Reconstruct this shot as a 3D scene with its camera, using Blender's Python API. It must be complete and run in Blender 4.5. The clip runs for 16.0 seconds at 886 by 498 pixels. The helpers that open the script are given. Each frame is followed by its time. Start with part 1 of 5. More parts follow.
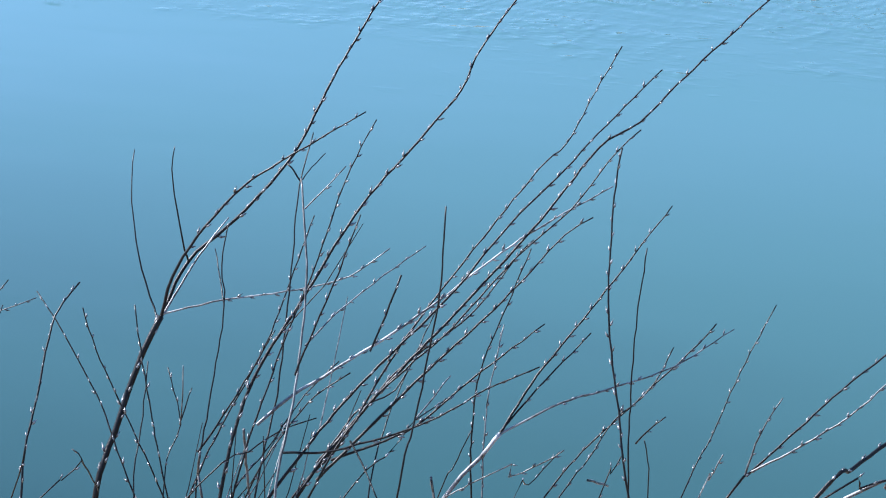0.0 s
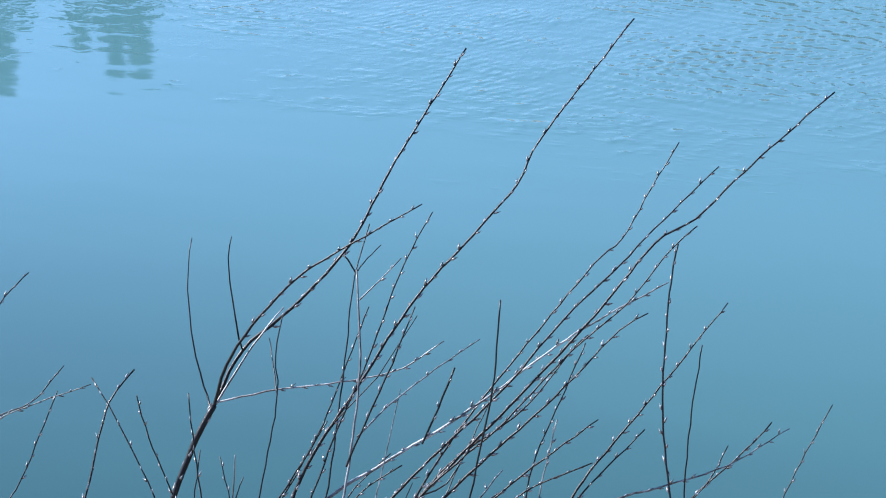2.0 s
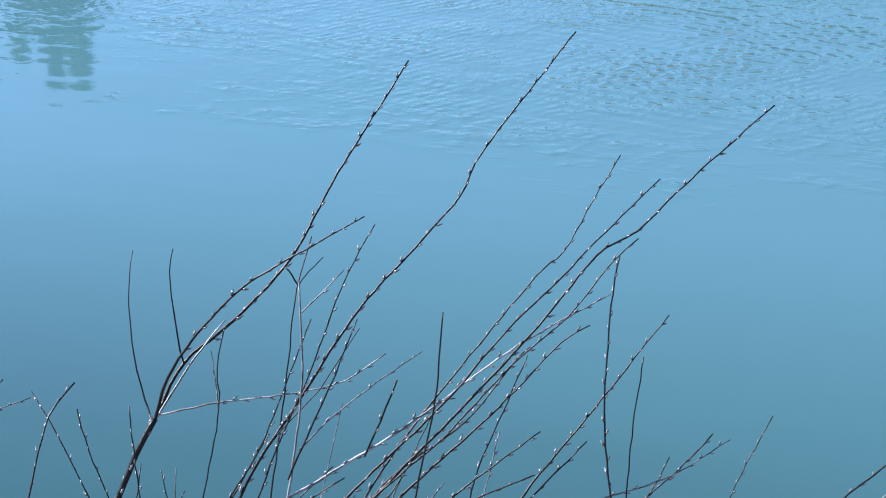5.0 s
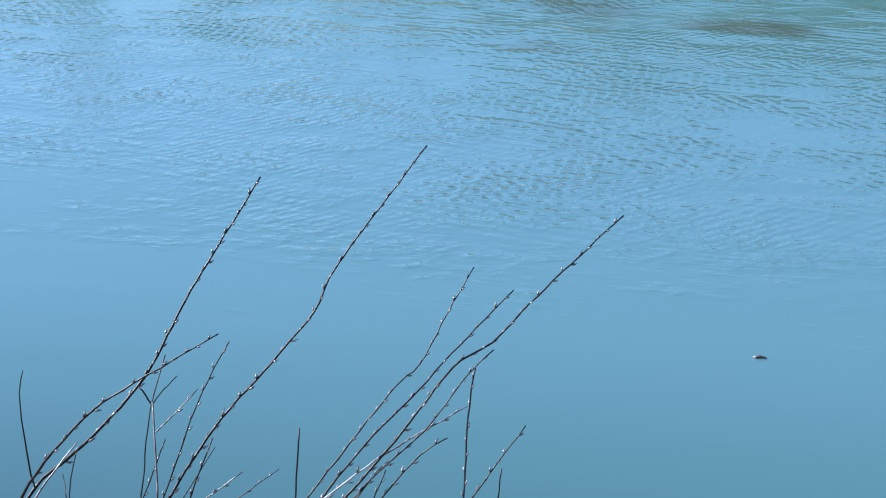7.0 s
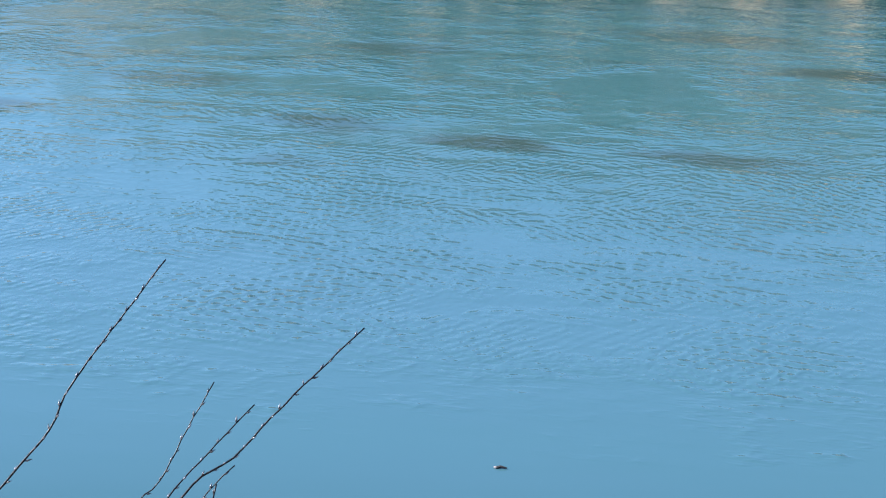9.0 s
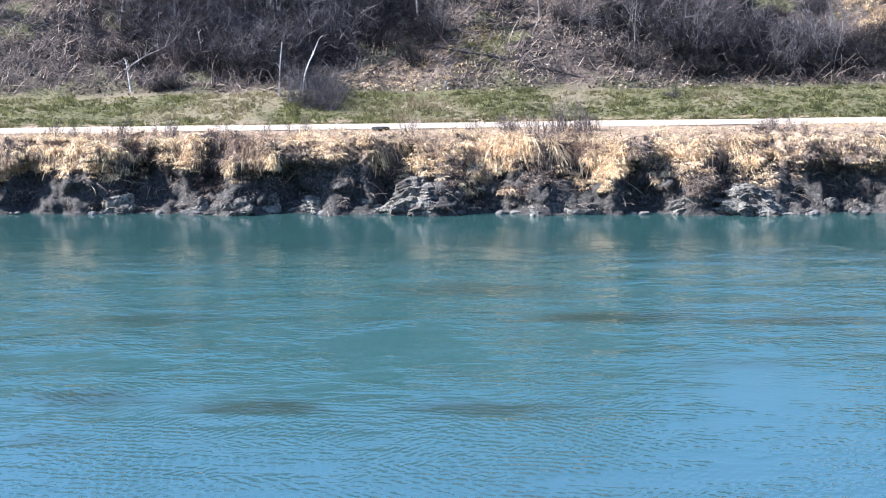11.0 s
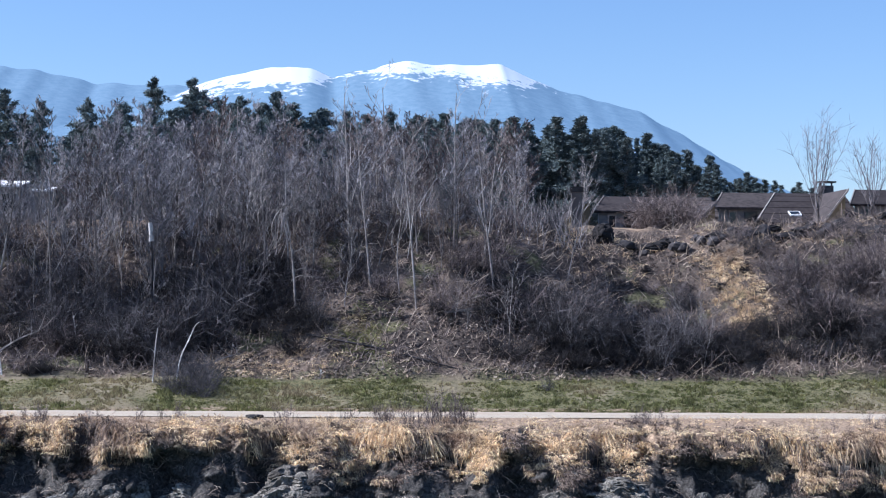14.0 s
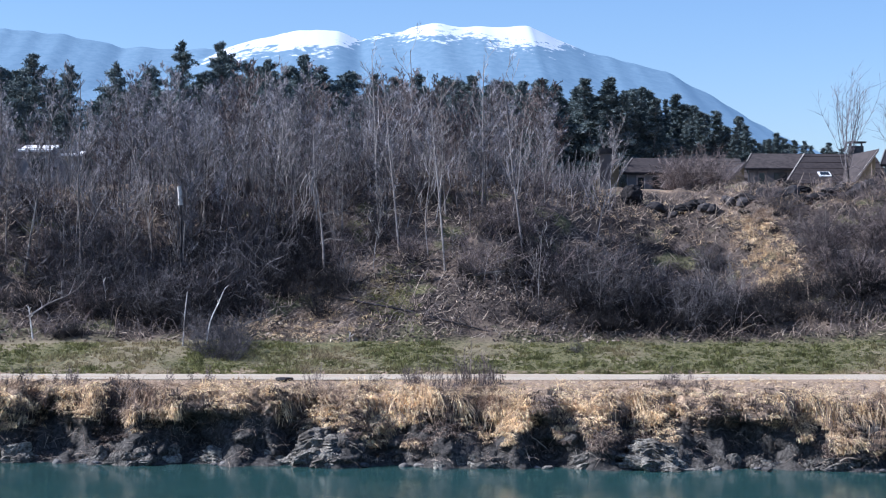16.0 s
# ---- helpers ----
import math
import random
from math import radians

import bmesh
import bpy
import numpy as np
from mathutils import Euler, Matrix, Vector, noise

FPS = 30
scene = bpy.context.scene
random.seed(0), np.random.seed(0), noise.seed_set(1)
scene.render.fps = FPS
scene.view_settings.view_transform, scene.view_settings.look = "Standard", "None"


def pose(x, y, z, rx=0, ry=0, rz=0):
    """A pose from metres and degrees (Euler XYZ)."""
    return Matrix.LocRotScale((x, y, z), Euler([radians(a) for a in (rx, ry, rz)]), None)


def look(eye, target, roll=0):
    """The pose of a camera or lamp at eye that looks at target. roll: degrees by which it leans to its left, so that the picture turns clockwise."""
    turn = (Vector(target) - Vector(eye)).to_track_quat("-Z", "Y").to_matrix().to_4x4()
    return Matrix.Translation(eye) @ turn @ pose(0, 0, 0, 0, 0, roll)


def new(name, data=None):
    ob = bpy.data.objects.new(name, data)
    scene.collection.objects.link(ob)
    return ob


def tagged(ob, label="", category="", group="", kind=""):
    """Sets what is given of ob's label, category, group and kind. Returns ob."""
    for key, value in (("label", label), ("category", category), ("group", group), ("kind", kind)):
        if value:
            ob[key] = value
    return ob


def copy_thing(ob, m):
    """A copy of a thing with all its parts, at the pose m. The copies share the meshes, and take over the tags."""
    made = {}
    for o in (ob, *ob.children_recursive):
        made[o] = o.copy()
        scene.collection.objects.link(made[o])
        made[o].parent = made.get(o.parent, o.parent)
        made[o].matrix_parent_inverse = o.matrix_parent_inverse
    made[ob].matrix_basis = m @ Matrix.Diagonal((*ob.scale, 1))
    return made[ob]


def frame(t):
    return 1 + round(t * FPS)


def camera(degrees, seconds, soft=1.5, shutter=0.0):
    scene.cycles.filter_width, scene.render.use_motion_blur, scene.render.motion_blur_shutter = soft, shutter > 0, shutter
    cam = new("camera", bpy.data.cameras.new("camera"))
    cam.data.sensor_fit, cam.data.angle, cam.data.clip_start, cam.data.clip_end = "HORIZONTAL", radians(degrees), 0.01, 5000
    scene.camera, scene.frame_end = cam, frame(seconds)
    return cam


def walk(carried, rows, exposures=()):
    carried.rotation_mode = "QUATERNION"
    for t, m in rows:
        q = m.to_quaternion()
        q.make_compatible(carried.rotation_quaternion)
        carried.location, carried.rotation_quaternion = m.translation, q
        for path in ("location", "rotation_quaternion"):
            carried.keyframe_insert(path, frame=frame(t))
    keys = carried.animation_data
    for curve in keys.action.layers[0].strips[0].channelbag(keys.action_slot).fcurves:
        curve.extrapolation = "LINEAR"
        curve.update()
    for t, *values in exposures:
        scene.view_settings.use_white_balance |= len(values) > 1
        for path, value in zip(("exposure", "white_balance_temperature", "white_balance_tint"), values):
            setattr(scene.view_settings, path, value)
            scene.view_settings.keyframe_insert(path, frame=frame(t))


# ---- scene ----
cam = camera(27.74, 16.0, soft=1.1)
PATH = [
    (0, (0.0, 0.0, 8.0), (-3.3634, 8.2699, 3.4948), -2.301),
    (0.5, (0.0, 0.0, 8.0), (-3.4495, 8.3249, 3.6645), -1.505),
    (1, (0.0, 0.0, 8.0), (-3.5330, 8.3537, 3.7888), -2.182),
    (1.5, (0.0, 0.0, 8.0), (-3.6451, 8.3615, 3.9015), -2.029),
    (2, (0.0, 0.0, 8.0), (-3.7124, 8.3668, 3.9733), -2.163),
    (2.5, (0.0, 0.0, 8.0), (-3.7183, 8.3740, 3.9937), -2.219),
    (3, (0.0, 0.0, 8.0), (-3.6908, 8.3853, 3.9918), -2.100),
    (5.3, (0.0, 0.0, 8.0), (-3.3581, 8.5564, 4.0616), -1.465),
    (5.5, (0.0, 0.0, 8.0), (-3.2980, 8.6014, 4.1091), -1.643),
    (6, (0.0, 0.0, 8.0), (-3.1395, 8.7344, 4.2780), -1.849),
    (6.5, (0.0, 0.0, 8.0), (-2.9410, 8.8730, 4.4474), -1.622),
    (7, (0.0, 0.0, 8.0), (-2.7264, 9.0020, 4.6042), -0.661),
    (7.5, (0.0, 0.0, 8.0), (-2.4427, 9.1340, 4.7436), -0.250),
    (8, (0.0, 0.0, 8.0), (-2.0841, 9.2515, 4.8272), -0.303),
    (8.5, (0.0, 0.0, 8.0), (-1.7519, 9.3614, 4.9514), 0.300),
    (8.7, (0.0, 0.0, 8.0), (-1.5947, 9.4209, 5.0497), 0.991),
    (10.8, (0.0, 0.0, 8.0), (-0.2355, 9.8771, 6.4546), -0.905),
    (11, (0.0, 0.0, 8.0), (-0.1201, 9.9058, 6.6358), -0.767),
    (11.5, (0.0, 0.0, 8.0), (0.1177, 9.9553, 7.0626), -0.309),
    (12, (0.0, 0.0, 8.0), (0.3431, 9.9810, 7.4891), -0.053),
    (12.5, (0.0, 0.0, 8.0), (0.4963, 9.9859, 7.8100), 0.031),
    (13, (0.0, 0.0, 8.0), (0.5800, 9.9831, 8.0308), 0.195),
    (13.5, (0.0, 0.0, 8.0), (0.6101, 9.9797, 8.1819), 0.327),
    (14, (0.0, 0.0, 8.0), (0.5765, 9.9805, 8.2413), 0.447),
    (14.5, (0.0, 0.0, 8.0), (0.5217, 9.9840, 8.2161), 0.499),
    (15, (0.0, 0.0, 8.0), (0.4592, 9.9884, 8.1446), 0.448),
    (15.5, (0.0, 0.0, 8.0), (0.4223, 9.9909, 8.0675), 0.314),
    (16, (0.0, 0.0, 8.0), (0.4188, 9.9912, 8.0314), 0.200),
]
walk(cam, [(t, look(e, a, r)) for t, e, a, r in PATH], exposures=[(0, 2.1, 5450, 17), (3, 2.01, 5450, 17), (5.5, 1.95, 5450, 17), (8.0, 1.8, 5400, 17), (8.7, 1.76, 5350, 17), (10.8, 1.7, 5150, 16), (12.0, 1.4, 5000, 17), (12.5, 1.14, 4950, 17), (13, 0.88, 5000, 17), (16, 0.86, 5000, 17)])

# ---- light: sun from the left; clear sky ----
SUN_DIR = Vector((-0.78, 0.02, 0.62)).normalized()
sun = new("sun", bpy.data.lights.new("sun", "SUN"))
sun.data.energy, sun.data.angle, sun.data.color = 5.0, radians(0.53), (1.0, 0.9, 0.745)
sun.matrix_world = look((0, 0, 60), Vector((0, 0, 60)) - SUN_DIR)
world = bpy.data.worlds.new("world")
scene.world = world
world.use_nodes = True
wn = world.node_tree
sky = wn.nodes.new("ShaderNodeTexSky")
sky.sky_type, sky.sun_disc = "NISHITA", False
sky.air_density, sky.dust_density, sky.ozone_density = 1.0, 0.3, 2.0
sky.sun_elevation = math.asin(SUN_DIR.z)
sky.sun_rotation = math.atan2(SUN_DIR.x, SUN_DIR.y)
wn.links.new(sky.outputs[0], wn.nodes["Background"].inputs[0])
wn.nodes["Background"].inputs[1].default_value = 0.068

# ---- materials ----
class Nodes:
    """Short notation for a node tree."""

    def __init__(self, name):
        self.m = bpy.data.materials.new(name)
        self.m.use_nodes = True
        self.t = self.m.node_tree
        self.bsdf = self.t.nodes["Principled BSDF"]

    def node(self, kind, **inputs):
        n = self.t.nodes.new("ShaderNode" + kind)
        for k, v in inputs.items():
            self.put(n.inputs[k.replace("_", " ")], v)
        return n

    def put(self, socket, v):
        if hasattr(v, "is_output"):
            self.t.links.new(v, socket)
        elif isinstance(v, (tuple, list)):
            socket.default_value = (*v, 1) if len(v) == 3 and socket.type == "RGBA" else v
        else:
            socket.default_value = v

    def pos(self):
        return self.node("NewGeometry").outputs["Position"]

    def scaled(self, vec, s):
        n = self.node("VectorMath")
        n.operation = "MULTIPLY"
        self.put(n.inputs[0], vec)
        self.put(n.inputs[1], s)
        return n.outputs[0]

    def noise(self, vec, scale, detail=4.0, rough=0.55):
        return self.node("TexNoise", Vector=vec, Scale=scale, Detail=detail, Roughness=rough).outputs["Fac"]

    def math(self, op, a, b=0.0):
        n = self.node("Math")
        n.operation = op
        self.put(n.inputs[0], a)
        self.put(n.inputs[1], b)
        return n.outputs[0]

    def span(self, v, a, b, c=0.0, d=1.0):
        n = self.node("MapRange")
        n.interpolation_type = "SMOOTHSTEP"
        for i, x in enumerate((v, a, b, c, d)):
            self.put(n.inputs[i], x)
        return n.outputs[0]

    def mix(self, fac, a, b):
        n = self.node("Mix")
        n.data_type = "RGBA"
        self.put(n.inputs[0], fac)
        self.put(n.inputs[6], a)
        self.put(n.inputs[7], b)
        return n.outputs[2]

    def bump(self, height, dist, strength=1.0):
        n = self.node("Bump", Height=height, Distance=dist, Strength=strength)
        self.put(self.bsdf.inputs["Normal"], n.outputs[0])

    def done(self, color, rough=0.9, spec=0.3):
        self.put(self.bsdf.inputs["Base Color"], color)
        self.put(self.bsdf.inputs["Roughness"], rough)
        self.bsdf.inputs["Specular IOR Level"].default_value = spec
        return self.m


def surface(name, dark, light, size=0.3, rough=0.9, relief=0.0, stain=None, island=False, obj=True, spec=0.25, leaf=0.0):
    """Two-scale noise between two colours, with a stain, varied from object to object or piece to piece."""
    n = Nodes(name)
    p = n.pos()
    fine, wide = n.noise(p, 1 / size, 5), n.noise(p, 0.13 / size, 3)
    c = n.mix(n.span(fine, 0.3, 0.7), dark, light)
    if stain:
        c = n.mix(n.span(wide, 0.48, 0.68), c, stain)
    if island or obj:
        src = n.node("NewGeometry").outputs["Random Per Island"] if island else n.node("ObjectInfo").outputs["Random"]
        hsv = n.node("HueSaturation", Color=c, Value=n.span(src, 0, 1, 0.55, 1.55) if island else n.span(src, 0, 1, 0.62, 1.4), Hue=n.span(src, 0, 1, 0.485, 0.51))
        c = hsv.outputs[0]
    if relief:
        n.bump(fine, relief)
    if leaf:
        mix = n.node("MixShader", Fac=leaf)
        n.t.links.new(n.bsdf.outputs[0], mix.inputs[1])
        n.t.links.new(n.node("BsdfTranslucent", Color=c).outputs[0], mix.inputs[2])
        n.t.links.new(mix.outputs[0], n.t.nodes["Material Output"].inputs[0])
    return n.done(c, rough, spec)


# near black to give the backlit look; paler patches imitate broken highlights
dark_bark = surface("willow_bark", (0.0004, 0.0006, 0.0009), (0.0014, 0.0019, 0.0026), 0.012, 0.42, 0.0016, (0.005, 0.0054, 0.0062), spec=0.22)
pale_bark = surface("dead_willow_bark", (0.007, 0.0075, 0.0085), (0.1, 0.108, 0.115), 0.012, 0.45, 0.001, (0.18, 0.192, 0.2), spec=0.5)
bud_skin = surface("bud_scale", (0.004, 0.0045, 0.0055), (0.15, 0.165, 0.18), 0.004, 0.35, 0, None, False, spec=0.8)
tree_bark = surface("grey_bark", (0.05, 0.044, 0.041), (0.19, 0.17, 0.155), 0.25, 0.95, 0.01, (0.27, 0.245, 0.22))
twig_bark = surface("twig_bark", (0.06, 0.056, 0.06), (0.23, 0.214, 0.216), 0.5, 0.95, 0, None, True)
brush_twig = surface("brush_twigs", (0.03, 0.028, 0.03), (0.13, 0.12, 0.121), 0.5, 0.95, 0, None, True)
# paler, bluer copy of the twig bark: haze over the wood put into colour
hazed_twig = surface("hazed_twigs", (0.095, 0.092, 0.1), (0.35, 0.335, 0.34), 0.5, 0.95, 0, None, True)
# darker twig copy that puts the slope's shade into the brush; also dark wood, clods
dark_shade_twig = surface("dark_shade_twigs", (0.01, 0.009, 0.0095), (0.055, 0.049, 0.048), 0.5, 0.95, 0, None, True)
russet_bark = surface("russet_twigs", (0.06, 0.05, 0.048), (0.22, 0.178, 0.162), 0.5, 0.95, 0, None, True)
birch_bark = surface("birch_bark", (0.36, 0.34, 0.31), (0.68, 0.65, 0.6), 0.05, 0.8, 0.004, (0.12, 0.1, 0.09))
# needle green lifted towards blue-grey to stand in for distance haze
needles = surface("pine_needles", (0.06, 0.084, 0.088), (0.16, 0.19, 0.178), 0.6, 0.7, 0, None, True)
straw = surface("dry_grass_blades", (0.52, 0.375, 0.21), (0.9, 0.72, 0.46), 0.5, 0.85, 0, (0.3, 0.21, 0.14), True, leaf=0.4)
grass_blade = surface("green_grass_blades", (0.085, 0.092, 0.034), (0.27, 0.26, 0.105), 0.6, 0.85, 0, (0.33, 0.27, 0.155), True, leaf=0.45)
litter_stick = surface("dead_sticks", (0.13, 0.1, 0.08), (0.42, 0.34, 0.26), 0.6, 0.95, 0, None, True)
leaf_litter = surface("dead_leaves", (0.05, 0.037, 0.03), (0.22, 0.165, 0.125), 0.8, 0.95, 0, None, True)
clay = surface("pale_clay", (0.06, 0.055, 0.048), (0.29, 0.265, 0.22), 0.1, 1.0, 0.09, (0.1, 0.09, 0.076), spec=0.05)
stone = surface("river_stone", (0.05, 0.047, 0.044), (0.19, 0.178, 0.165), 0.12, 0.85, 0.02, (0.2, 0.18, 0.15))
dull_black = surface("dull_black", (0.012, 0.012, 0.013), (0.045, 0.043, 0.042), 0.1, 0.7, 0.01)
render_wall = surface("plaster_wall", (0.2, 0.2, 0.2), (0.27, 0.265, 0.255), 0.5, 0.9, 0.004, (0.18, 0.17, 0.16))
yellow_wall = surface("ochre_wall", (0.19, 0.165, 0.105), (0.25, 0.22, 0.145), 0.5, 0.9, 0.004, (0.17, 0.145, 0.09))
white_wall = surface("white_wall", (0.72, 0.71, 0.69), (0.82, 0.81, 0.79), 0.5, 0.9, 0.003)
tile_roof = surface("brown_roof_tiles", (0.026, 0.021, 0.02), (0.056, 0.045, 0.041), 0.3, 0.85, 0.01, (0.05, 0.041, 0.038))
frame_wood = surface("pale_barge_board", (0.25, 0.22, 0.19), (0.38, 0.34, 0.3), 0.2, 0.8)
dark_metal = surface("dark_sheet_metal", (0.03, 0.03, 0.032), (0.07, 0.068, 0.066), 0.3, 0.5)
gn = Nodes("window_glass")
gn.bsdf.inputs["IOR"].default_value = 1.45
window_glass = gn.done((0.02, 0.025, 0.03), 0.06, 0.5)


def ground_material():
    n = Nodes("river_ground")
    p = n.pos()
    xyz = n.node("SeparateXYZ", Vector=p).outputs
    fine, mid, wide = n.noise(p, 7.0, 6, 0.65), n.noise(p, 1.4, 5), n.noise(p, 0.22, 4)
    y = n.math("ADD", xyz[1], n.math("MULTIPLY", n.math("SUBTRACT", mid, 0.5), 2.6))
    earth = n.mix(n.span(fine, 0.3, 0.7), (0.026, 0.024, 0.022), (0.11, 0.1, 0.088))
    earth = n.mix(n.span(n.noise(p, 3.2, 9, 0.75), 0.55, 0.63), earth, (0.16, 0.148, 0.13))
    straw_soil = n.mix(n.span(fine, 0.35, 0.65), (0.2, 0.138, 0.088), (0.48, 0.355, 0.235))
    green = n.mix(n.span(fine, 0.35, 0.65), (0.055, 0.056, 0.024), (0.22, 0.198, 0.09))
    green = n.mix(n.span(n.math("ADD", wide, n.math("MULTIPLY", fine, 0.3)), 0.62, 0.8), green, (0.24, 0.2, 0.12))
    litter = n.mix(n.span(fine, 0.35, 0.65), (0.028, 0.022, 0.019), (0.12, 0.095, 0.077))
    litter = n.mix(n.span(wide, 0.48, 0.62), litter, (0.17, 0.13, 0.098))
    moss = n.mix(n.span(fine, 0.35, 0.65), (0.07, 0.072, 0.032), (0.2, 0.18, 0.1))
    litter = n.mix(n.span(n.noise(p, 0.35, 3), 0.56, 0.66), litter, moss)
    c = n.mix(n.span(n.math("ADD", xyz[2], n.math("MULTIPLY", n.math("SUBTRACT", mid, 0.5), 2.2)), 1.5, 2.3), earth, straw_soil)
    c = n.mix(n.span(y, 78.3, 79.6), c, green)
    c = n.mix(n.span(y, 85.2, 87.2), c, litter)
    c = n.mix(n.span(y, 103.0, 110.0), c, straw_soil)
    n.bump(n.math("ADD", fine, mid), 0.12)
    return n.done(c, 0.95, 0.2)


def path_material():
    n = Nodes("gravel_path")
    p = n.pos()
    c = n.mix(n.span(n.noise(p, 14, 5), 0.3, 0.7), (0.36, 0.3, 0.22), (0.52, 0.445, 0.335))
    c = n.mix(n.span(n.noise(n.scaled(p, (0.15, 1.4, 1)), 0.8, 3), 0.5, 0.7), c, (0.4, 0.31, 0.22))
    n.bump(n.noise(p, 30, 3), 0.02)
    return n.done(c, 0.95, 0.2)


# upwelling boils of the current: place, half-widths, depth of tint
BOILS = [(-15.6, 36.0, 1.7, 0.9, 0.9), (-7.7, 36.2, 1.6, 1.1, 0.75), (-4.1, 35.2, 1.6, 0.8, 0.9), (0.6, 34.8, 1.7, 0.8, 0.8), (-8.0, 32.6, 0.9, 0.7, 0.5),
         (4.0, 45.0, 2.6, 0.9, 0.9), (8.7, 44.3, 2.6, 0.8, 0.7), (-8.0, 45.5, 2.2, 1.0, 0.6), (0.2, 49.7, 3.0, 1.4, 0.6), (-12.0, 40.0, 2.0, 1.0, 0.5), (6.0, 39.0, 2.0, 0.8, 0.4)]


def water_material():
    """Teal river water: calm under the near bank, wind ripples from mid stream on, smooth boils among them."""
    n = Nodes("river_water")
    p = n.pos()
    xyz = n.node("SeparateXYZ", Vector=p).outputs
    edge = n.math("ADD", xyz[1], n.math("MULTIPLY", n.math("SUBTRACT", n.noise(n.scaled(p, (0.35, 1, 1)), 0.55, 5, 0.7), 0.5), 8.0))
    edge = n.math("ADD", edge, n.math("MULTIPLY", n.math("SUBTRACT", n.noise(n.scaled(p, (0.6, 1, 1)), 3.2, 2), 0.5), 5.0))
    edge = n.math("SUBTRACT", edge, n.span(xyz[0], -9.0, -15.0, 0.0, 2.6))
    rough_zone = n.span(edge, 19.6, 23.0)
    boils = n.span(n.noise(n.scaled(p, (0.75, 0.6, 1)), 0.34, 4, 0.6), 0.37, 0.57, 0.2, 1.0)
    boils = n.math("MAXIMUM", boils, n.span(xyz[1], 38.0, 30.0))
    gusts = n.span(n.noise(n.scaled(p, (0.45, 0.7, 1)), 0.6, 4, 0.6), 0.36, 0.62, 0.35, 1.5)
    warp = n.node("VectorMath")
    warp.operation = "MULTIPLY_ADD"
    n.put(warp.inputs[0], n.node("TexNoise", Vector=n.scaled(p, (0.6, 1, 1)), Scale=0.9, Detail=4.0).outputs["Color"])
    n.put(warp.inputs[1], (2.4, 1.5, 0.0))
    n.put(warp.inputs[2], p)
    shoals = 0.0
    for bx, by, rx, ry, deep in BOILS:
        off = n.node("VectorMath")
        off.operation = "SUBTRACT"
        n.put(off.inputs[0], warp.outputs[0])
        n.put(off.inputs[1], (bx + 1.2, by + 0.75, 0.0))
        far = n.node("VectorMath")
        far.operation = "LENGTH"
        n.put(far.inputs[0], n.scaled(off.outputs[0], (1 / rx, 1 / ry, 0.0)))
        shoals = n.math("MAXIMUM", shoals, n.span(far.outputs["Value"], 1.25, 0.35, 0.0, deep))
    lee = n.span(xyz[1], 61.0, 55.0, 0.14, 1.0)
    amount = n.math("MULTIPLY", n.math("MULTIPLY", n.math("MULTIPLY", rough_zone, boils), gusts), lee)
    amount = n.math("MULTIPLY", amount, n.math("SUBTRACT", 1.0, n.math("MULTIPLY", shoals, 0.5)))
    w1 = n.noise(n.scaled(p, (1.1, 0.8, 1)), 3.4, 2, 0.5)
    w2 = n.noise(n.scaled(p, (1.1, 0.8, 1)), 8.0, 1, 0.5)
    w3 = n.noise(n.scaled(p, (0.3, 1.0, 1)), 0.9, 2)
    w4 = n.noise(n.scaled(p, (1.0, 0.9, 1)), 1.6, 3, 0.65)
    trains = 0.0
    for turn, length, seed in ((-36.0, 0.19, 0.0), (40.0, 0.22, 50.0), (78.0, 0.27, 90.0)):
        across = n.node("VectorRotate", Vector=p, Angle=radians(-turn))
        across.rotation_type = "Z_AXIS"
        bands = n.node("TexWave", Vector=across.outputs[0], Scale=0.314 / length, Distortion=4.5, Detail=3.0)
        bands.inputs["Detail Scale"].default_value = 0.7
        shift = n.node("VectorMath")
        n.put(shift.inputs[0], n.scaled(p, (0.5, 0.8, 1)))
        n.put(shift.inputs[1], (seed, seed, 0.0))
        where = n.span(n.noise(shift.outputs[0], 0.5, 3, 0.6), 0.42, 0.62)
        trains = n.math("ADD", trains, n.math("MULTIPLY", bands.outputs["Fac"], n.math("MULTIPLY", where, length * 0.017)))
    h = n.math("ADD", n.math("MULTIPLY", w1, 0.012), n.math("MULTIPLY", w2, 0.006))
    h = n.math("ADD", h, trains)
    h = n.math("ADD", h, n.math("MULTIPLY", w4, n.span(xyz[1], 28.0, 44.0, 0.0, 0.042)))
    h = n.math("MULTIPLY", h, amount)
    h = n.math("ADD", h, n.math("MULTIPLY", w3, n.span(xyz[1], 22.0, 34.0, 0.012, 0.002)))
    n.bump(h, 1.0)
    n.bsdf.inputs["IOR"].default_value = 1.37
    # silty body colour, darkened near and lifted outward in place of sky reflection
    silt_sheen = n.mix(n.span(xyz[1], 8.5, 20.0), (0.0105, 0.031, 0.034), (0.042, 0.096, 0.112))
    silt_sheen = n.mix(n.span(xyz[1], 24.0, 40.0), silt_sheen, (0.034, 0.09, 0.086))
    silt_sheen = n.mix(n.span(xyz[1], 50.0, 60.0), silt_sheen, (0.026, 0.06, 0.056))
    c = n.mix(n.span(n.noise(n.scaled(p, (0.3, 1, 1)), 0.12, 4), 0.3, 0.7), silt_sheen, n.mix(0.25, silt_sheen, (0.03, 0.09, 0.085)))
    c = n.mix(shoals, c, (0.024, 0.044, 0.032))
    gloss = n.math("MULTIPLY", n.math("SUBTRACT", 1.0, n.math("MULTIPLY", shoals, 0.65)), n.span(xyz[1], 31.0, 40.0, 0.5, 0.43))
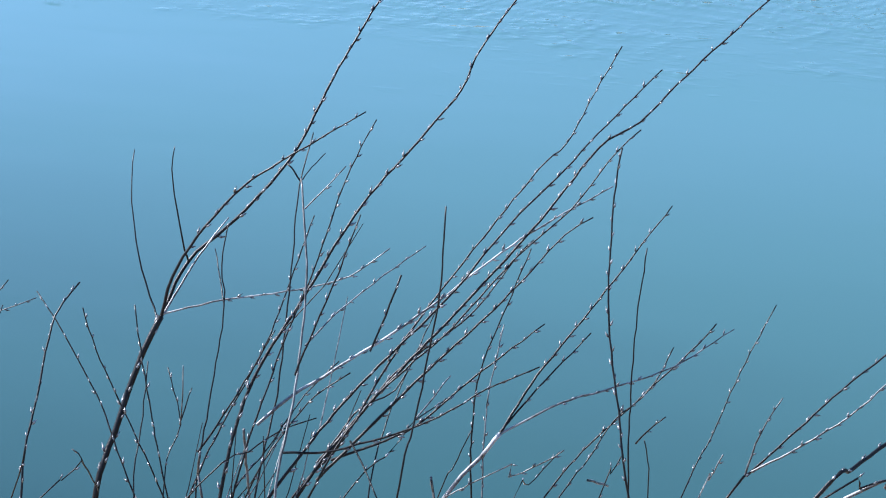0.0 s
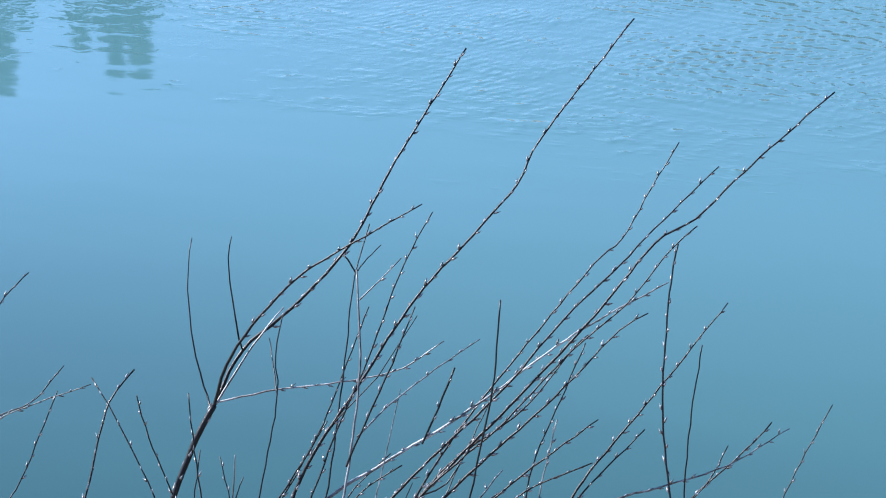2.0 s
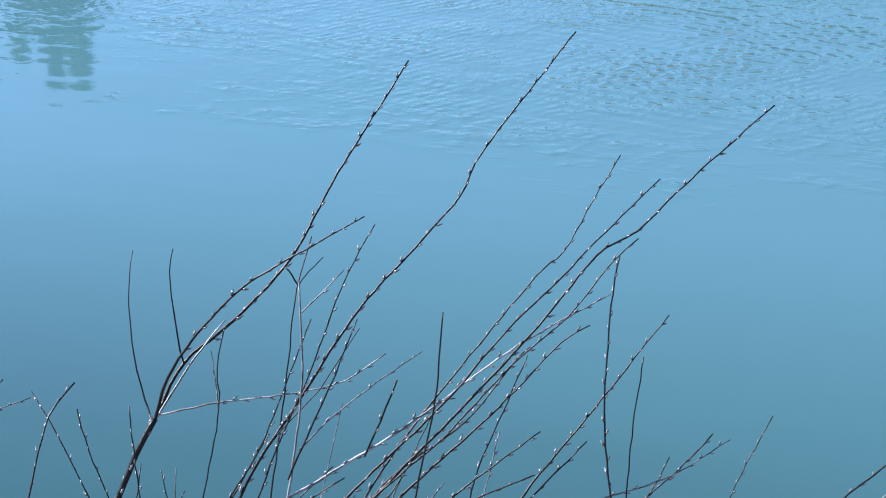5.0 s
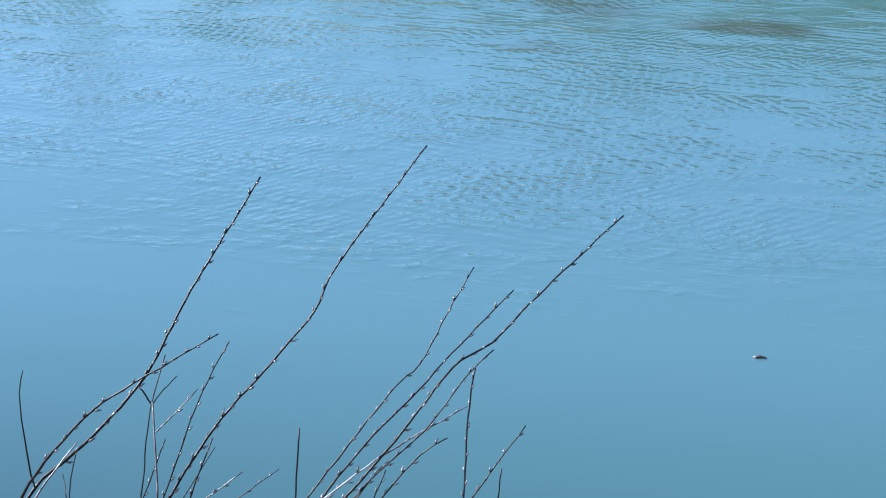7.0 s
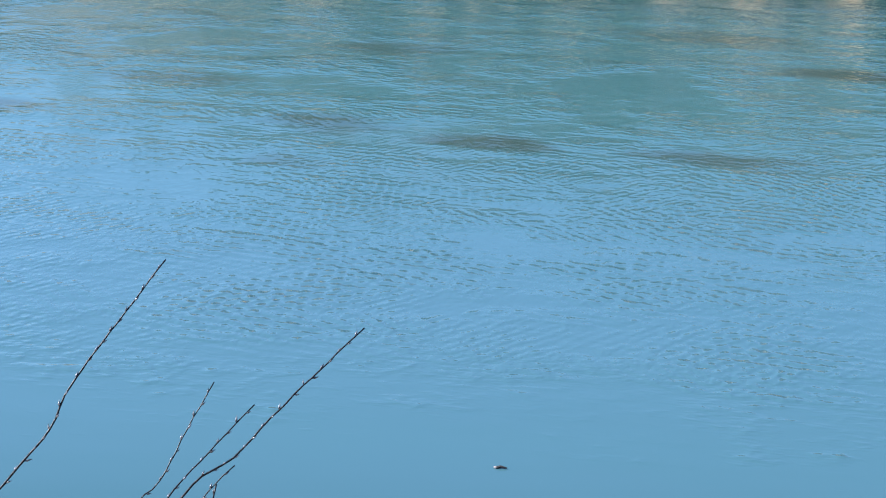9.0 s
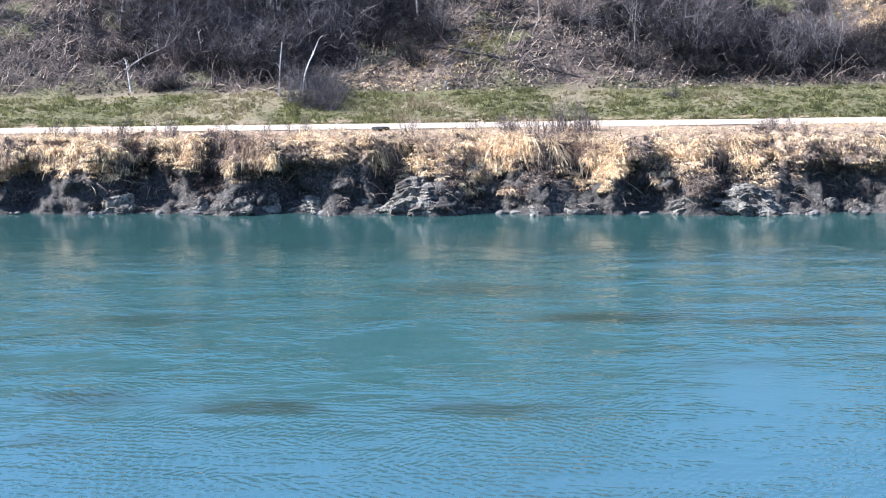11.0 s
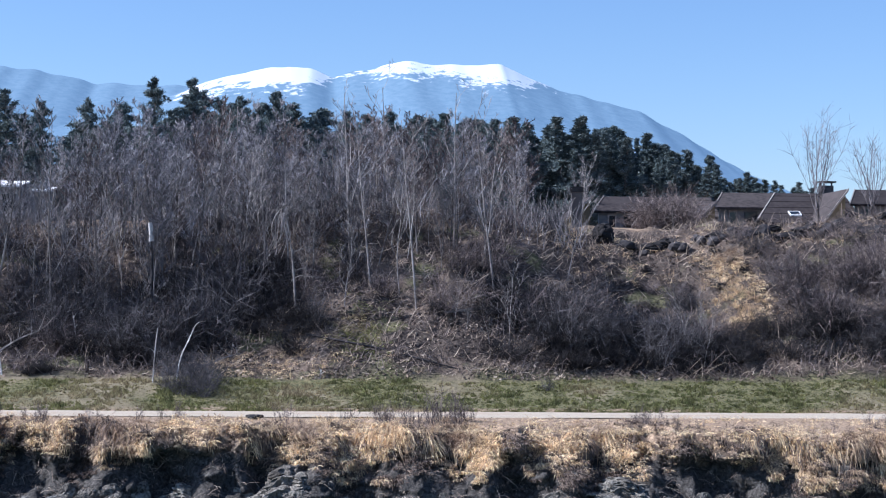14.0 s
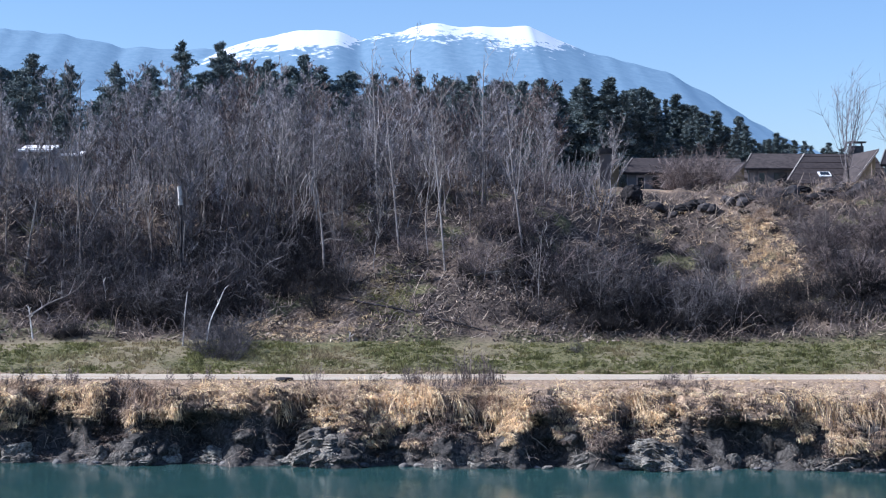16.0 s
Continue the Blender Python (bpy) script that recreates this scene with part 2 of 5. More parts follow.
    n.put(n.bsdf.inputs["Specular IOR Level"], gloss)
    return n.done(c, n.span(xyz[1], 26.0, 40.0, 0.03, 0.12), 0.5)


# ---- builders ----
def mesh_of(name, verts, faces, material, smooth=False):
    me = bpy.data.meshes.new(name)
    me.from_pydata(verts, [], faces)
    me.materials.append(material)
    if smooth:
        me.shade_smooth()
    return me


def part(name, bm, material, parent, label=""):
    """One bmesh as one mesh object under a thing or a part."""
    me = bpy.data.meshes.new(name)
    bm.to_mesh(me)
    bm.free()
    me.materials.append(material)
    ob = new(name, me)
    ob.parent = parent
    return tagged(ob, label)


def put_part(name, me, parent, label=""):
    ob = new(name, me)
    ob.parent = parent
    return tagged(ob, label)


def thing(name, label, category, group="", at=None):
    ob = new(name)
    ob.empty_display_size = 0.2
    if at is not None:
        ob.location = at
    return tagged(ob, label, category, group)


class Tubes:
    """Collects tapered tubes, buds and blades into one vertex and face list."""

    def __init__(self):
        self.v, self.f = [], []

    def tube(self, pts, r0, r1, sides=4):
        n, base = len(pts), len(self.v)
        for i, p in enumerate(pts):
            d = (pts[min(i + 1, n - 1)] - pts[max(i - 1, 0)]).normalized()
            a = d.cross(Vector((0.31, 0.87, 0.38))).normalized()
            b = d.cross(a)
            r = r0 + (r1 - r0) * i / (n - 1)
            for k in range(sides):
                w = 2 * math.pi * k / sides
                self.v.append(p + a * (r * math.cos(w)) + b * (r * math.sin(w)))
        for i in range(n - 1):
            for k in range(sides):
                j = base + i * sides
                self.f.append((j + k, j + (k + 1) % sides, j + sides + (k + 1) % sides, j + sides + k))
        self.f.append(tuple(base + (n - 1) * sides + k for k in range(sides)))

    def bud(self, p, way, size):
        """A pointed little egg."""
        base = len(self.v)
        a = way.cross(Vector((0.3, 0.2, 0.93))).normalized()
        b = way.cross(a)
        ring = p + way * (size * 0.38)
        self.v.append(p)
        for k in range(4):
            w = math.pi * k / 2
            self.v.append(ring + (a * math.cos(w) + b * math.sin(w)) * (size * 0.17))
        self.v.append(p + way * size)
        for k in range(4):
            q = base + 1 + (k + 1) % 4
            self.f += [(base, q, base + 1 + k), (base + 1 + k, q, base + 5)]

    def blade(self, pts, width, side):
        """A narrow tapering leaf along a few points."""
        base, n = len(self.v), len(pts)
        for i, p in enumerate(pts[:-1]):
            w = width * (1 - 0.6 * i / n)
            self.v += [p - side * w, p + side * w]
        self.v.append(pts[-1])
        for i in range(n - 2):
            j = base + 2 * i
            self.f.append((j, j + 1, j + 3, j + 2))
        j = base + 2 * (n - 2)
        self.f.append((j, j + 1, j + 2))

    def mesh(self, name, material, smooth=False):
        return mesh_of(name, self.v, self.f, material, smooth)


def spline(keys, step):
    """A smooth line through the keys."""
    k = [keys[0] * 2 - keys[1], *keys, keys[-1] * 2 - keys[-2]]
    out = []
    for i in range(1, len(k) - 2):
        a, b, c, d = k[i - 1:i + 3]
        n = max(2, int((c - b).length / step))
        for j in range(n):
            t = j / n
            out.append(0.5 * (2 * b + (c - a) * t + (2 * a - 5 * b + 4 * c - d) * t * t + (3 * b - a - 3 * c + d) * t ** 3))
    return out + [keys[-1]]


def rnd(a, b):
    return random.uniform(a, b)


def unit():
    while True:
        v = Vector((rnd(-1, 1), rnd(-1, 1), rnd(-1, 1)))
        if 0.01 < v.length < 1:
            return v.normalized()


# ---- the ground: one sheet from behind the camera, under the river, up the wooded slope, to the horizon ----
# cross-section of the valley: distance over the river, height, roughness
SECTION = [(-900, 6.5, 0.1), (-60, 6.4, 0.1), (-4, 6.35, 0.05), (0.9, 6.3, 0.04), (1.3, 5.95, 0.05), (7.4, 0.0, 0.1), (9, -1.2, 0.1),
           (40, -2.2, 0.1), (63, -1.8, 0.1), (66.2, -0.7, 0.15), (67.0, -0.05, 0.2), (67.3, 0.25, 0.3), (67.55, 0.5, 0.35), (67.7, 0.9, 0.35),
           (67.85, 1.3, 0.35), (68.0, 1.7, 0.35), (68.15, 2.05, 0.33), (68.4, 2.4, 0.28), (68.8, 2.62, 0.2), (69.5, 2.74, 0.1), (73.5, 2.8, 0.04),
           (78.5, 2.8, 0.03), (80, 2.95, 0.08), (86, 3.85, 0.15), (88.5, 4.9, 0.35), (93, 7.3, 0.5), (98, 10.2, 0.45), (101.5, 11.6, 0.3),
           (105, 11.9, 0.3), (118, 12.0, 0.2), (240, 14, 1.0), (900, 40, 10), (4300, 60, 20)]
HOLLOWS = [(14.7, 1.7, 1.1), (6.6, 0.7, 0.8), (2.6, 0.9, 0.8), (-6.6, 1.5, 1.0), (-12.6, 1.2, 0.8), (-2.9, 0.5, 0.5), (20.5, 0.8, 0.7), (-17.5, 1.0, 0.8), (10.0, 0.5, 0.5)]


def wob(x, y, z, s):
    return noise.noise(Vector((x * s, y * s, z * s)))


def lift(x, y):
    """Height of the open ground at (x, y), right of the bank's edge."""
    for (a, za, ra), (b, zb, rb) in zip(SECTION, SECTION[1:]):
        if a <= y < b and b - a > 0:
            t = (y - a) / (b - a)
            z, r = za + (zb - za) * t, ra + (rb - ra) * t
            break
    else:
        z, r = 12.0, 0.3
    z += r * (wob(x, y, 0, 0.22) * 1.3 + wob(x, y, 5, 0.8) * 0.5)
    if 86 < y < 106:
        z += min(1, (y - 86) / 2) * (0.22 * wob(x, y, 9, 1.3) + 0.4 * wob(x, y, 2, 0.55))
        s = min(1, (y - 86) / 6) * min(1, (106 - y) / 4)
        z += s * (0.9 * math.sin(x * 0.21 + 1.0) - 0.9 * math.exp(-((x - 17.5) / 2.2) ** 2) * max(0.0, min(1.0, (100 - y) / 4)) + 0.8 * math.exp(-((x - 22.5) / 3.0) ** 2))
    return z


def slant(x):
    return -0.1 * (max(-60, min(60, x)) - 5.5)


# the lowest reach of the dry grass along the bank: distance along it, height over the water
DRAPE = [(-24, 0.75), (-13.6, 1.75), (-13.0, 0.75), (-12.3, 1.80), (-10.9, 1.75), (-10.0, 0.70), (-8.6, 0.85), (-7.2, 1.75), (-5.2, 2.20), (-3.6, 1.65), (-2.5, 0.90), (-1.6, 1.30), (-0.3, 1.05), (0.6, 0.45), (1.9, 0.40),
         (2.6, 0.95), (4.0, 0.80), (5.4, 0.75), (6.1, 1.05), (6.8, 2.00), (7.5, 0.65), (9.0, 0.35), (11.0, 0.55), (12.0, 0.95), (13.0, 1.80), (14.6, 2.00), (16.0, 1.25), (16.9, 0.45), (18.2, 0.65), (20, 0.45), (27, 0.35)]


def drape(x):
    return float(np.interp(x, [a for a, _ in DRAPE], [b for _, b in DRAPE])) + 0.35 * wob(x, 0, 8, 1.4) + 0.2 * wob(x, 3, 1, 3.7)


def slump(x):
    """Where the bank has slid it leans back."""
    return 0.95 * max(0.0, min(1.0, (1.7 - drape(x)) / 0.9))


def carve(x, z, r=0.35):
    """How far the cut bank recedes at x and height z: lumps, slumps and washed-out hollows under the turf."""
    w = 1.5 * wob(x, z * 0.5, 0, 0.5) + 0.7 * wob(x, z, 3, 1.3) + 0.3 * wob(x, z, 7, 3.3) + 0.22 * abs(wob(x, z * 1.6, 2, 5.5)) - 0.1
    w += 0.13 * math.sin(z * 10.5 + 2.5 * wob(x, 0, 5, 0.9)) * max(0.0, 1 - z / 2.3)
    y = w * min(1.0, r * 3)
    y += slump(x) * max(0.0, z - 0.7)
    for hx, hw, hd in HOLLOWS:
        y += hd * math.exp(-((x - hx) / hw) ** 2) * max(0.0, min(1, (1.95 - z) / 0.3)) * max(0, min(1, (z + 0.1) / 0.4))
    return y


def face_y(x, z):
    """The bank's face at x and height z."""
    for (a, za, _), (b, zb, _) in zip(SECTION[10:], SECTION[11:]):
        if za <= z < zb:
            return a + (b - a) * (z - za) / (zb - za) + slant(x) + carve(x, z)
    return 69.0 + slant(x)


def on_bank(x, z, out=0.0):
    """A point on the lumpy face of the bank, near height z."""
    for (a, za, _), (b, zb, _) in zip(SECTION[10:], SECTION[11:]):
        if za <= z < zb:
            y = a + (b - a) * (z - za) / (zb - za)
            return Vector((x, y + slant(x) + carve(x, z) - out, z + (0.36 * wob(x, y, 1, 0.6) + 0.2 * wob(x, y, 4, 1.9)) * min(1.0, z + 0.3)))
    return Vector((x, 69.0 + slant(x) - out, z))


def make_ground():
    xs = [-2600, -1200, -600, -300, -160, -100, -70] + [-50 + i for i in range(28)] + [-22 + 0.11 * i for i in range(437)] + [27 + i for i in range(26)] + [70, 100, 160, 300, 600, 1200, 2600]
    rows = []
    for (a, za, ra), (b, zb, rb) in zip(SECTION, SECTION[1:]):
        n = 1 if abs(b - a) > 60 or b < 60 else max(1, round(math.hypot(b - a, zb - za) / (0.14 if 66 < a < 69 else 0.3)))
        rows += [(a + (b - a) * i / n, za + (zb - za) * i / n, ra + (rb - ra) * i / n) for i in range(n)]
    rows.append(SECTION[-1])
    verts = []
    for y, z, r in rows:
        bank = 65.5 < y < 69.45
        tie = max(0.0, min(1.0, (y - 55) / 10)) * max(0.0, min(1.0, (74 - y) / 5))
        for x in xs:
            yy, zz = y + slant(x) * tie, z
            if bank:
                yy += carve(x, z, r)
                zz += (0.36 * wob(x, y, 1, 0.6) + 0.2 * wob(x, y, 4, 1.9)) * min(1.0, max(0.0, z + 0.3))
            elif y >= 69.45 and y < 900:
                yy += slump(x) * 1.95 * max(0.0, min(1.0, (73.6 - y) / 4.1))
                zz = lift(x, y)
            else:
                zz += r * wob(x, y, 0, 0.02 if abs(y) > 500 else 0.3)
            verts.append((x, yy, zz))
    n = len(xs)
    faces = [(i * n + j, i * n + j + 1, (i + 1) * n + j + 1, (i + 1) * n + j) for i in range(len(rows) - 1) for j in range(n - 1)]
    return tagged(new("ground", mesh_of("ground", verts, faces, ground_material(), True)), kind="structure")


make_ground()


def make_path():
    xs = [-300, -120, -60] + [-40 + 0.5 * i for i in range(161)] + [60, 120, 300]
    across = [(74.3, 0.02), (74.5, 0.05), (75.9, 0.075), (77.3, 0.05), (77.5, 0.02)]
    verts = [(x, y + 0.12 * wob(x, y, 0, 0.5), 2.8 + dz + 0.02 * wob(x, y, 3, 0.4)) for y, dz in across for x in xs]
    n = len(xs)
    faces = [(i * n + j, i * n + j + 1, (i + 1) * n + j + 1, (i + 1) * n + j) for i in range(len(across) - 1) for j in range(n - 1)]
    tagged(new("path", mesh_of("path", verts, faces, path_material(), True)), kind="structure")


make_path()
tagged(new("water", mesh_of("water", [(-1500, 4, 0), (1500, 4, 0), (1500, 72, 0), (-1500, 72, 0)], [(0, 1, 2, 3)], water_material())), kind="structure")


# ---- the mountains ----
def mountain_material(name, snow):
    n = Nodes(name)
    p = n.pos()
    xyz = n.node("SeparateXYZ", Vector=p).outputs
    big, fine = n.noise(p, 0.012, 6, 0.65), n.noise(p, 0.05, 6, 0.7)
    # rock tones shifted to blue to carry the haze of the distance
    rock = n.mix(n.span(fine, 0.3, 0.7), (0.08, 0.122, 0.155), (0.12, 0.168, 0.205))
    bare = n.math("ADD", n.span(xyz[0], -110.0, -10.0, 0.0, 46.0), n.span(xyz[0], 230.0, 330.0, 0.0, -34.0))
    bare = n.math("ADD", bare, n.span(xyz[0], 420.0, 480.0, 0.0, 26.0))
    rough = n.math("ADD", n.math("MULTIPLY", n.math("SUBTRACT", big, 0.5), 150.0), n.math("MULTIPLY", n.math("SUBTRACT", fine, 0.5), 150.0))
    line = n.math("SUBTRACT", n.math("ADD", xyz[2], rough), bare)
    c = n.mix(n.span(line, snow, snow + 16), rock, (0.56, 0.55, 0.54))
    # weak blue glow stands in for the hazy air before the slopes
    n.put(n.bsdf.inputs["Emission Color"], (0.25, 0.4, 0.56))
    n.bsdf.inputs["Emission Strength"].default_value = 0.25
    return n.done(c, 0.95, 0.1)


SNOWY = mountain_material("hazy_mountain", 470.0)
WOODED = mountain_material("hazy_ridge", 900.0)


def mountain(name, label, y0, ridge, foot, mat, rugged=1.0):
    """A ridge whose crest runs through the given (x, z) shoulders, with spurs and gullies down its near side."""
    x0, x1 = ridge[0][0], ridge[-1][0]
    cx, cz = [a for a, _ in ridge], [b for _, b in ridge]
    nx, ny = 380, 60
    verts = []
    for j in range(ny):
        t = j / (ny - 1)
        for i in range(nx):
            x = x0 + (x1 - x0) * i / (nx - 1)
            crest = float(np.interp(x, cx, cz)) + 6 * wob(x, 0, 2, 0.02)
            fall = 1 - t if t < 0.9 else (1 - t)
            gully = rugged * (42 * wob(x, t * 500, 0, 0.006) + 14 * wob(x, t * 500, 3, 0.02) + 7 * wob(x, t * 700, 8, 0.06))
            verts.append((x, y0 - 1500 * t + gully * math.sin(math.pi * t) * 2, foot + (crest - foot) * fall ** 1.15 + gully * math.sin(math.pi * t) * 0.5))
    faces = [(j * nx + i, j * nx + i + 1, (j + 1) * nx + i + 1, (j + 1) * nx + i) for j in range(ny - 1) for i in range(nx - 1)]
    return tagged(new(name, mesh_of(name, verts, faces, mat, True)), label, "mountain", kind="structure")


mountain("backdrop_ridge", "low forested ridge, blue from haze put into its colour", 4600,
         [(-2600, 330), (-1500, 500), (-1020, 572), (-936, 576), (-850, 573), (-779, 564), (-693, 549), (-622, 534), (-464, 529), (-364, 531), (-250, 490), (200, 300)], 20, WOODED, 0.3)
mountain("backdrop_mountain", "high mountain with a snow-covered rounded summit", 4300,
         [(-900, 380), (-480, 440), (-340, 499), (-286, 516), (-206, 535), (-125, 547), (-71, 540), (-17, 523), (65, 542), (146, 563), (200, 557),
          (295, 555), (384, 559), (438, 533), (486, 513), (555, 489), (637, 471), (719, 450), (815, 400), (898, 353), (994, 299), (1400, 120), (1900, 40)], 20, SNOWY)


# ---- trees ----
def grow(tb, p, way, length, r, depth, up, spread, kids, thin=0.015):
    """A branch with its side branches, thinner and shorter from level to level."""
    n = 5 if depth > 1 else 3
    pts, d = [p], way.copy()
    for _ in range(n):
        d = (d + unit() * 0.13 + Vector((0, 0, up))).normalized()
        pts.append(pts[-1] + d * (length / n))
    tb[min(depth, 2)].tube(pts, r, r * (0.45 if depth > 0 else 0.5), 5 if depth > 2 else 3)
    if depth == 0:
        return
    for i in range(kids[depth - 1]):
        t = rnd(0.3 if depth < 3 else 0.35, 1.0)
        a = min(n - 1, int(t * n))
        q = pts[a].lerp(pts[a + 1], t * n - a)
        side = unit()
        side.z *= 0.4
        w = (d * 0.6 + side.normalized() * spread + Vector((0, 0, 0.35))).normalized()
        grow(tb, q, w, length * rnd(0.3, 0.5) * (1.1 - 0.35 * t), max(thin, r * rnd(0.3, 0.45)), depth - 1, up, spread, kids, thin)


def bare_tree(height, r, lean, kids, bark, twig, label, spread=0.9, group="bare trees on the slope", thin=0.015, crook=0.05):
    """A leafless tree: trunk, limbs, twigs."""
    root = thing("bare_tree", label, "tree", group)
    tb = {3: Tubes(), 2: Tubes(), 1: Tubes(), 0: Tubes()}
    pts, d = [Vector((0, 0, -0.5))], Vector((lean, rnd(-0.05, 0.05), 1)).normalized()
    n = 9
    for _ in range(n):
        d = (d + unit() * crook + Vector((0, 0, 0.05))).normalized()
        pts.append(pts[-1] + d * ((height + 0.5) / n))
    tb[3].tube(pts, r, r * 0.25, 6)
    for i in range(kids[-1]):
        t = 0.28 + 0.7 * (i + rnd(0, 1)) / kids[-1]
        a = min(n - 1, int(t * n))
        q = pts[a].lerp(pts[a + 1], t * n - a)
        side = unit()
        side.z = abs(side.z) * 0.3
        grow(tb, q, (side.normalized() * spread + Vector((0, 0, 0.75))).normalized(), height * rnd(0.2, 0.36) * (1.25 - 0.7 * t), r * rnd(0.25, 0.4) * (1.2 - 0.6 * t), 2, 0.06, spread, kids, thin)
    put_part("trunk", tb[3].mesh("trunk", bark), root)
    tagged(put_part("branchwork", tb[2].mesh("branchwork", bark), root), kind="stuff")
    tb[1].v, tb[1].f, off = tb[1].v + tb[0].v, list(tb[1].f), len(tb[1].v)
    tb[1].f += [tuple(i + off for i in f) for f in tb[0].f]
    tagged(put_part("crown", tb[1].mesh("crown", twig), root), kind="stuff")
    return root


def pine(height, width, label, group="pines on the crest", spire=0.0, name="pine_tree"):
    """A pine: trunk, whorls of boughs with ragged needle tufts, an open uneven top."""
    root = thing(name, label, "tree", group)
    wood, green = Tubes(), Tubes()
    wood.tube([Vector((rnd(-0.1, 0.1), rnd(-0.1, 0.1), -0.5 + (height + 0.3) * i / 6)) for i in range(7)], 0.17, 0.03, 6)
    low = z = height * rnd(0.06, 0.14)
    while z < height:
        t = (z - low) / (height - low)
        reach = width * (0.85 + 0.3 * math.sin(math.pi * t)) * (1 - 0.84 * t ** 1.35) * rnd(0.9, 1.1)
        reach *= 1 - spire * t * 0.75
        for k in range(random.choice((2, 2, 3))):
            a = rnd(0, 2 * math.pi)
            l = reach * rnd(0.4, 1.2)
            way = Vector((math.cos(a), math.sin(a), rnd(-0.05, 0.4)))
            p = Vector((0, 0, z + rnd(-0.15, 0.15)))
            tip = p + way * l
            wood.tube([p, p.lerp(tip, 0.5) - Vector((0, 0, 0.06 * l)), tip], 0.04, 0.012, 3)
            for c0 in (0.22, 0.48, 0.72, 0.95):
                core = p.lerp(tip, c0) + unit() * 0.12
                for _ in range(int(24 + 16 * l)):
                    o = unit() * ((0.56 - 0.12 * spire) * (1 - 0.62 * t * t) * rnd(0.15, 1))
                    c = core + Vector((o.x, o.y, o.z * 0.8 - 0.1 * (1 - t)))
                    u = (unit() + way * 0.5 + Vector((0, 0, 0.4))).normalized()
                    v = u.cross(unit()).normalized()
                    b = len(green.v)
                    size = rnd(0.09, 0.19)
                    green.v += [c - v * size * 0.26, c + v * size * 0.26, c + u * size * 1.5]
                    green.f.append((b, b + 1, b + 2))
        z += rnd(0.17, 0.33)
    put_part("trunk", wood.mesh("trunk", tree_bark), root)
    tagged(put_part("crown", green.mesh("crown", needles), root), kind="stuff")
    return root


def bare_shrub(height, count, spread, mat, label, group="bare shrubs on the slope", name="bare_shrub"):
    """A leafless shrub: many thin stems from one foot."""
    tb = Tubes()
    for _ in range(count):
        a = rnd(0, 2 * math.pi)
        o = rnd(0, 0.55) * spread
        p = Vector((math.cos(a) * o, math.sin(a) * o, -0.25))
        d = Vector((math.cos(a) * rnd(0, 1.1) * spread, math.sin(a) * rnd(0, 1.1) * spread, 1)).normalized()
        l = height * rnd(0.5, 1.1)
        pts = [p]
        for _ in range(4):
            d = (d + unit() * 0.38 - Vector((0, 0, 0.06))).normalized()
            pts.append(pts[-1] + d * l / 4)
        tb.tube(pts, rnd(0.011, 0.02), 0.006, 3)
        for _ in range(6):
            i = random.choice((1, 2, 3, 3))
            w = (d * 0.6 + unit()).normalized()
            q = pts[i] + w * l * rnd(0.15, 0.4)
            tb.tube([pts[i], pts[i].lerp(q, 0.5) + unit() * 0.05, q], 0.01, 0.005, 3)
    return tagged(new(name, tb.mesh(name, mat)), label, "shrub", group)


def scatter(kinds, tall, count, x0, x1, y0, y1, low, high, keep=None):
    """Copies of the kinds, each tall metres high as built, whose tops reach between two heights over the river."""
    done = 0
    while done < count:
        x, y = rnd(x0, x1), rnd(y0, y1)
        if keep and not keep(x, y):
            continue
        z = lift(x, y)
        s = max(0.28, (rnd(low, high) - z) / tall)
        m = Matrix.Translation((x, y, z)) @ pose(0, 0, 0, rnd(-4, 4), rnd(-4, 4), rnd(0, 360)) @ Matrix.Scale(s, 4)
        copy_thing(random.choice(kinds), m)
        done += 1


def shrubbery(kinds, count, x0, x1, y0, y1, s0, s1, keep=None):
    done = 0
    while done < count:
        x, y = rnd(x0, x1), rnd(y0, y1)
        if keep and not keep(x, y):
            continue
        copy_thing(random.choice(kinds), Matrix.Translation((x, y, lift(x, y))) @ pose(0, 0, 0, rnd(-9, 9), rnd(-9, 9), rnd(0, 360)) @ Matrix.Scale(rnd(s0, s1), 4))
        done += 1


def away(ob, x, y, s=1.0, turn=0.0):
    ob.matrix_basis = Matrix.Translation((x, y, lift(x, y))) @ pose(0, 0, 0, 0, 0, turn) @ Matrix.Scale(s, 4)


grey_trees = [bare_tree(9.5, 0.085, rnd(-0.06, 0.06), (5, 6, 17), tree_bark, hazed_twig, "slender bare grey tree on the wooded slope") for _ in range(6)]
bushy_trees = [bare_tree(7.5, 0.08, rnd(-0.1, 0.1), (6, 7, 20), tree_bark, twig_bark, "bushy leafless tree with dense grey-brown twigs", 1.1) for _ in range(4)]
russet_trees = [bare_tree(7.0, 0.075, rnd(-0.1, 0.1), (6, 7, 20), tree_bark, russet_bark, "leafless tree with russet-brown twigs", 0.8) for _ in range(3)]
copse_trees = [bare_tree(6.6, 0.07, rnd(-0.08, 0.08), (6, 7, 24), tree_bark, m, l, 0.85, "bare trees on the terrace", 0.02) for m, l in ((hazed_twig, "crowded bare grey tree of a dense copse"), (hazed_twig, "crowded bare grey tree of a dense copse"), (russet_bark, "crowded bare brown tree of a dense copse"))]
for i, ob in enumerate(copse_trees):
    away(ob, -12 + 7 * i, 108)
for i, ob in enumerate(grey_trees + bushy_trees + russet_trees):
    away(ob, -20 + 2.2 * i, 98.5 + 2.2 * math.sin(i * 2.1), 0.72)


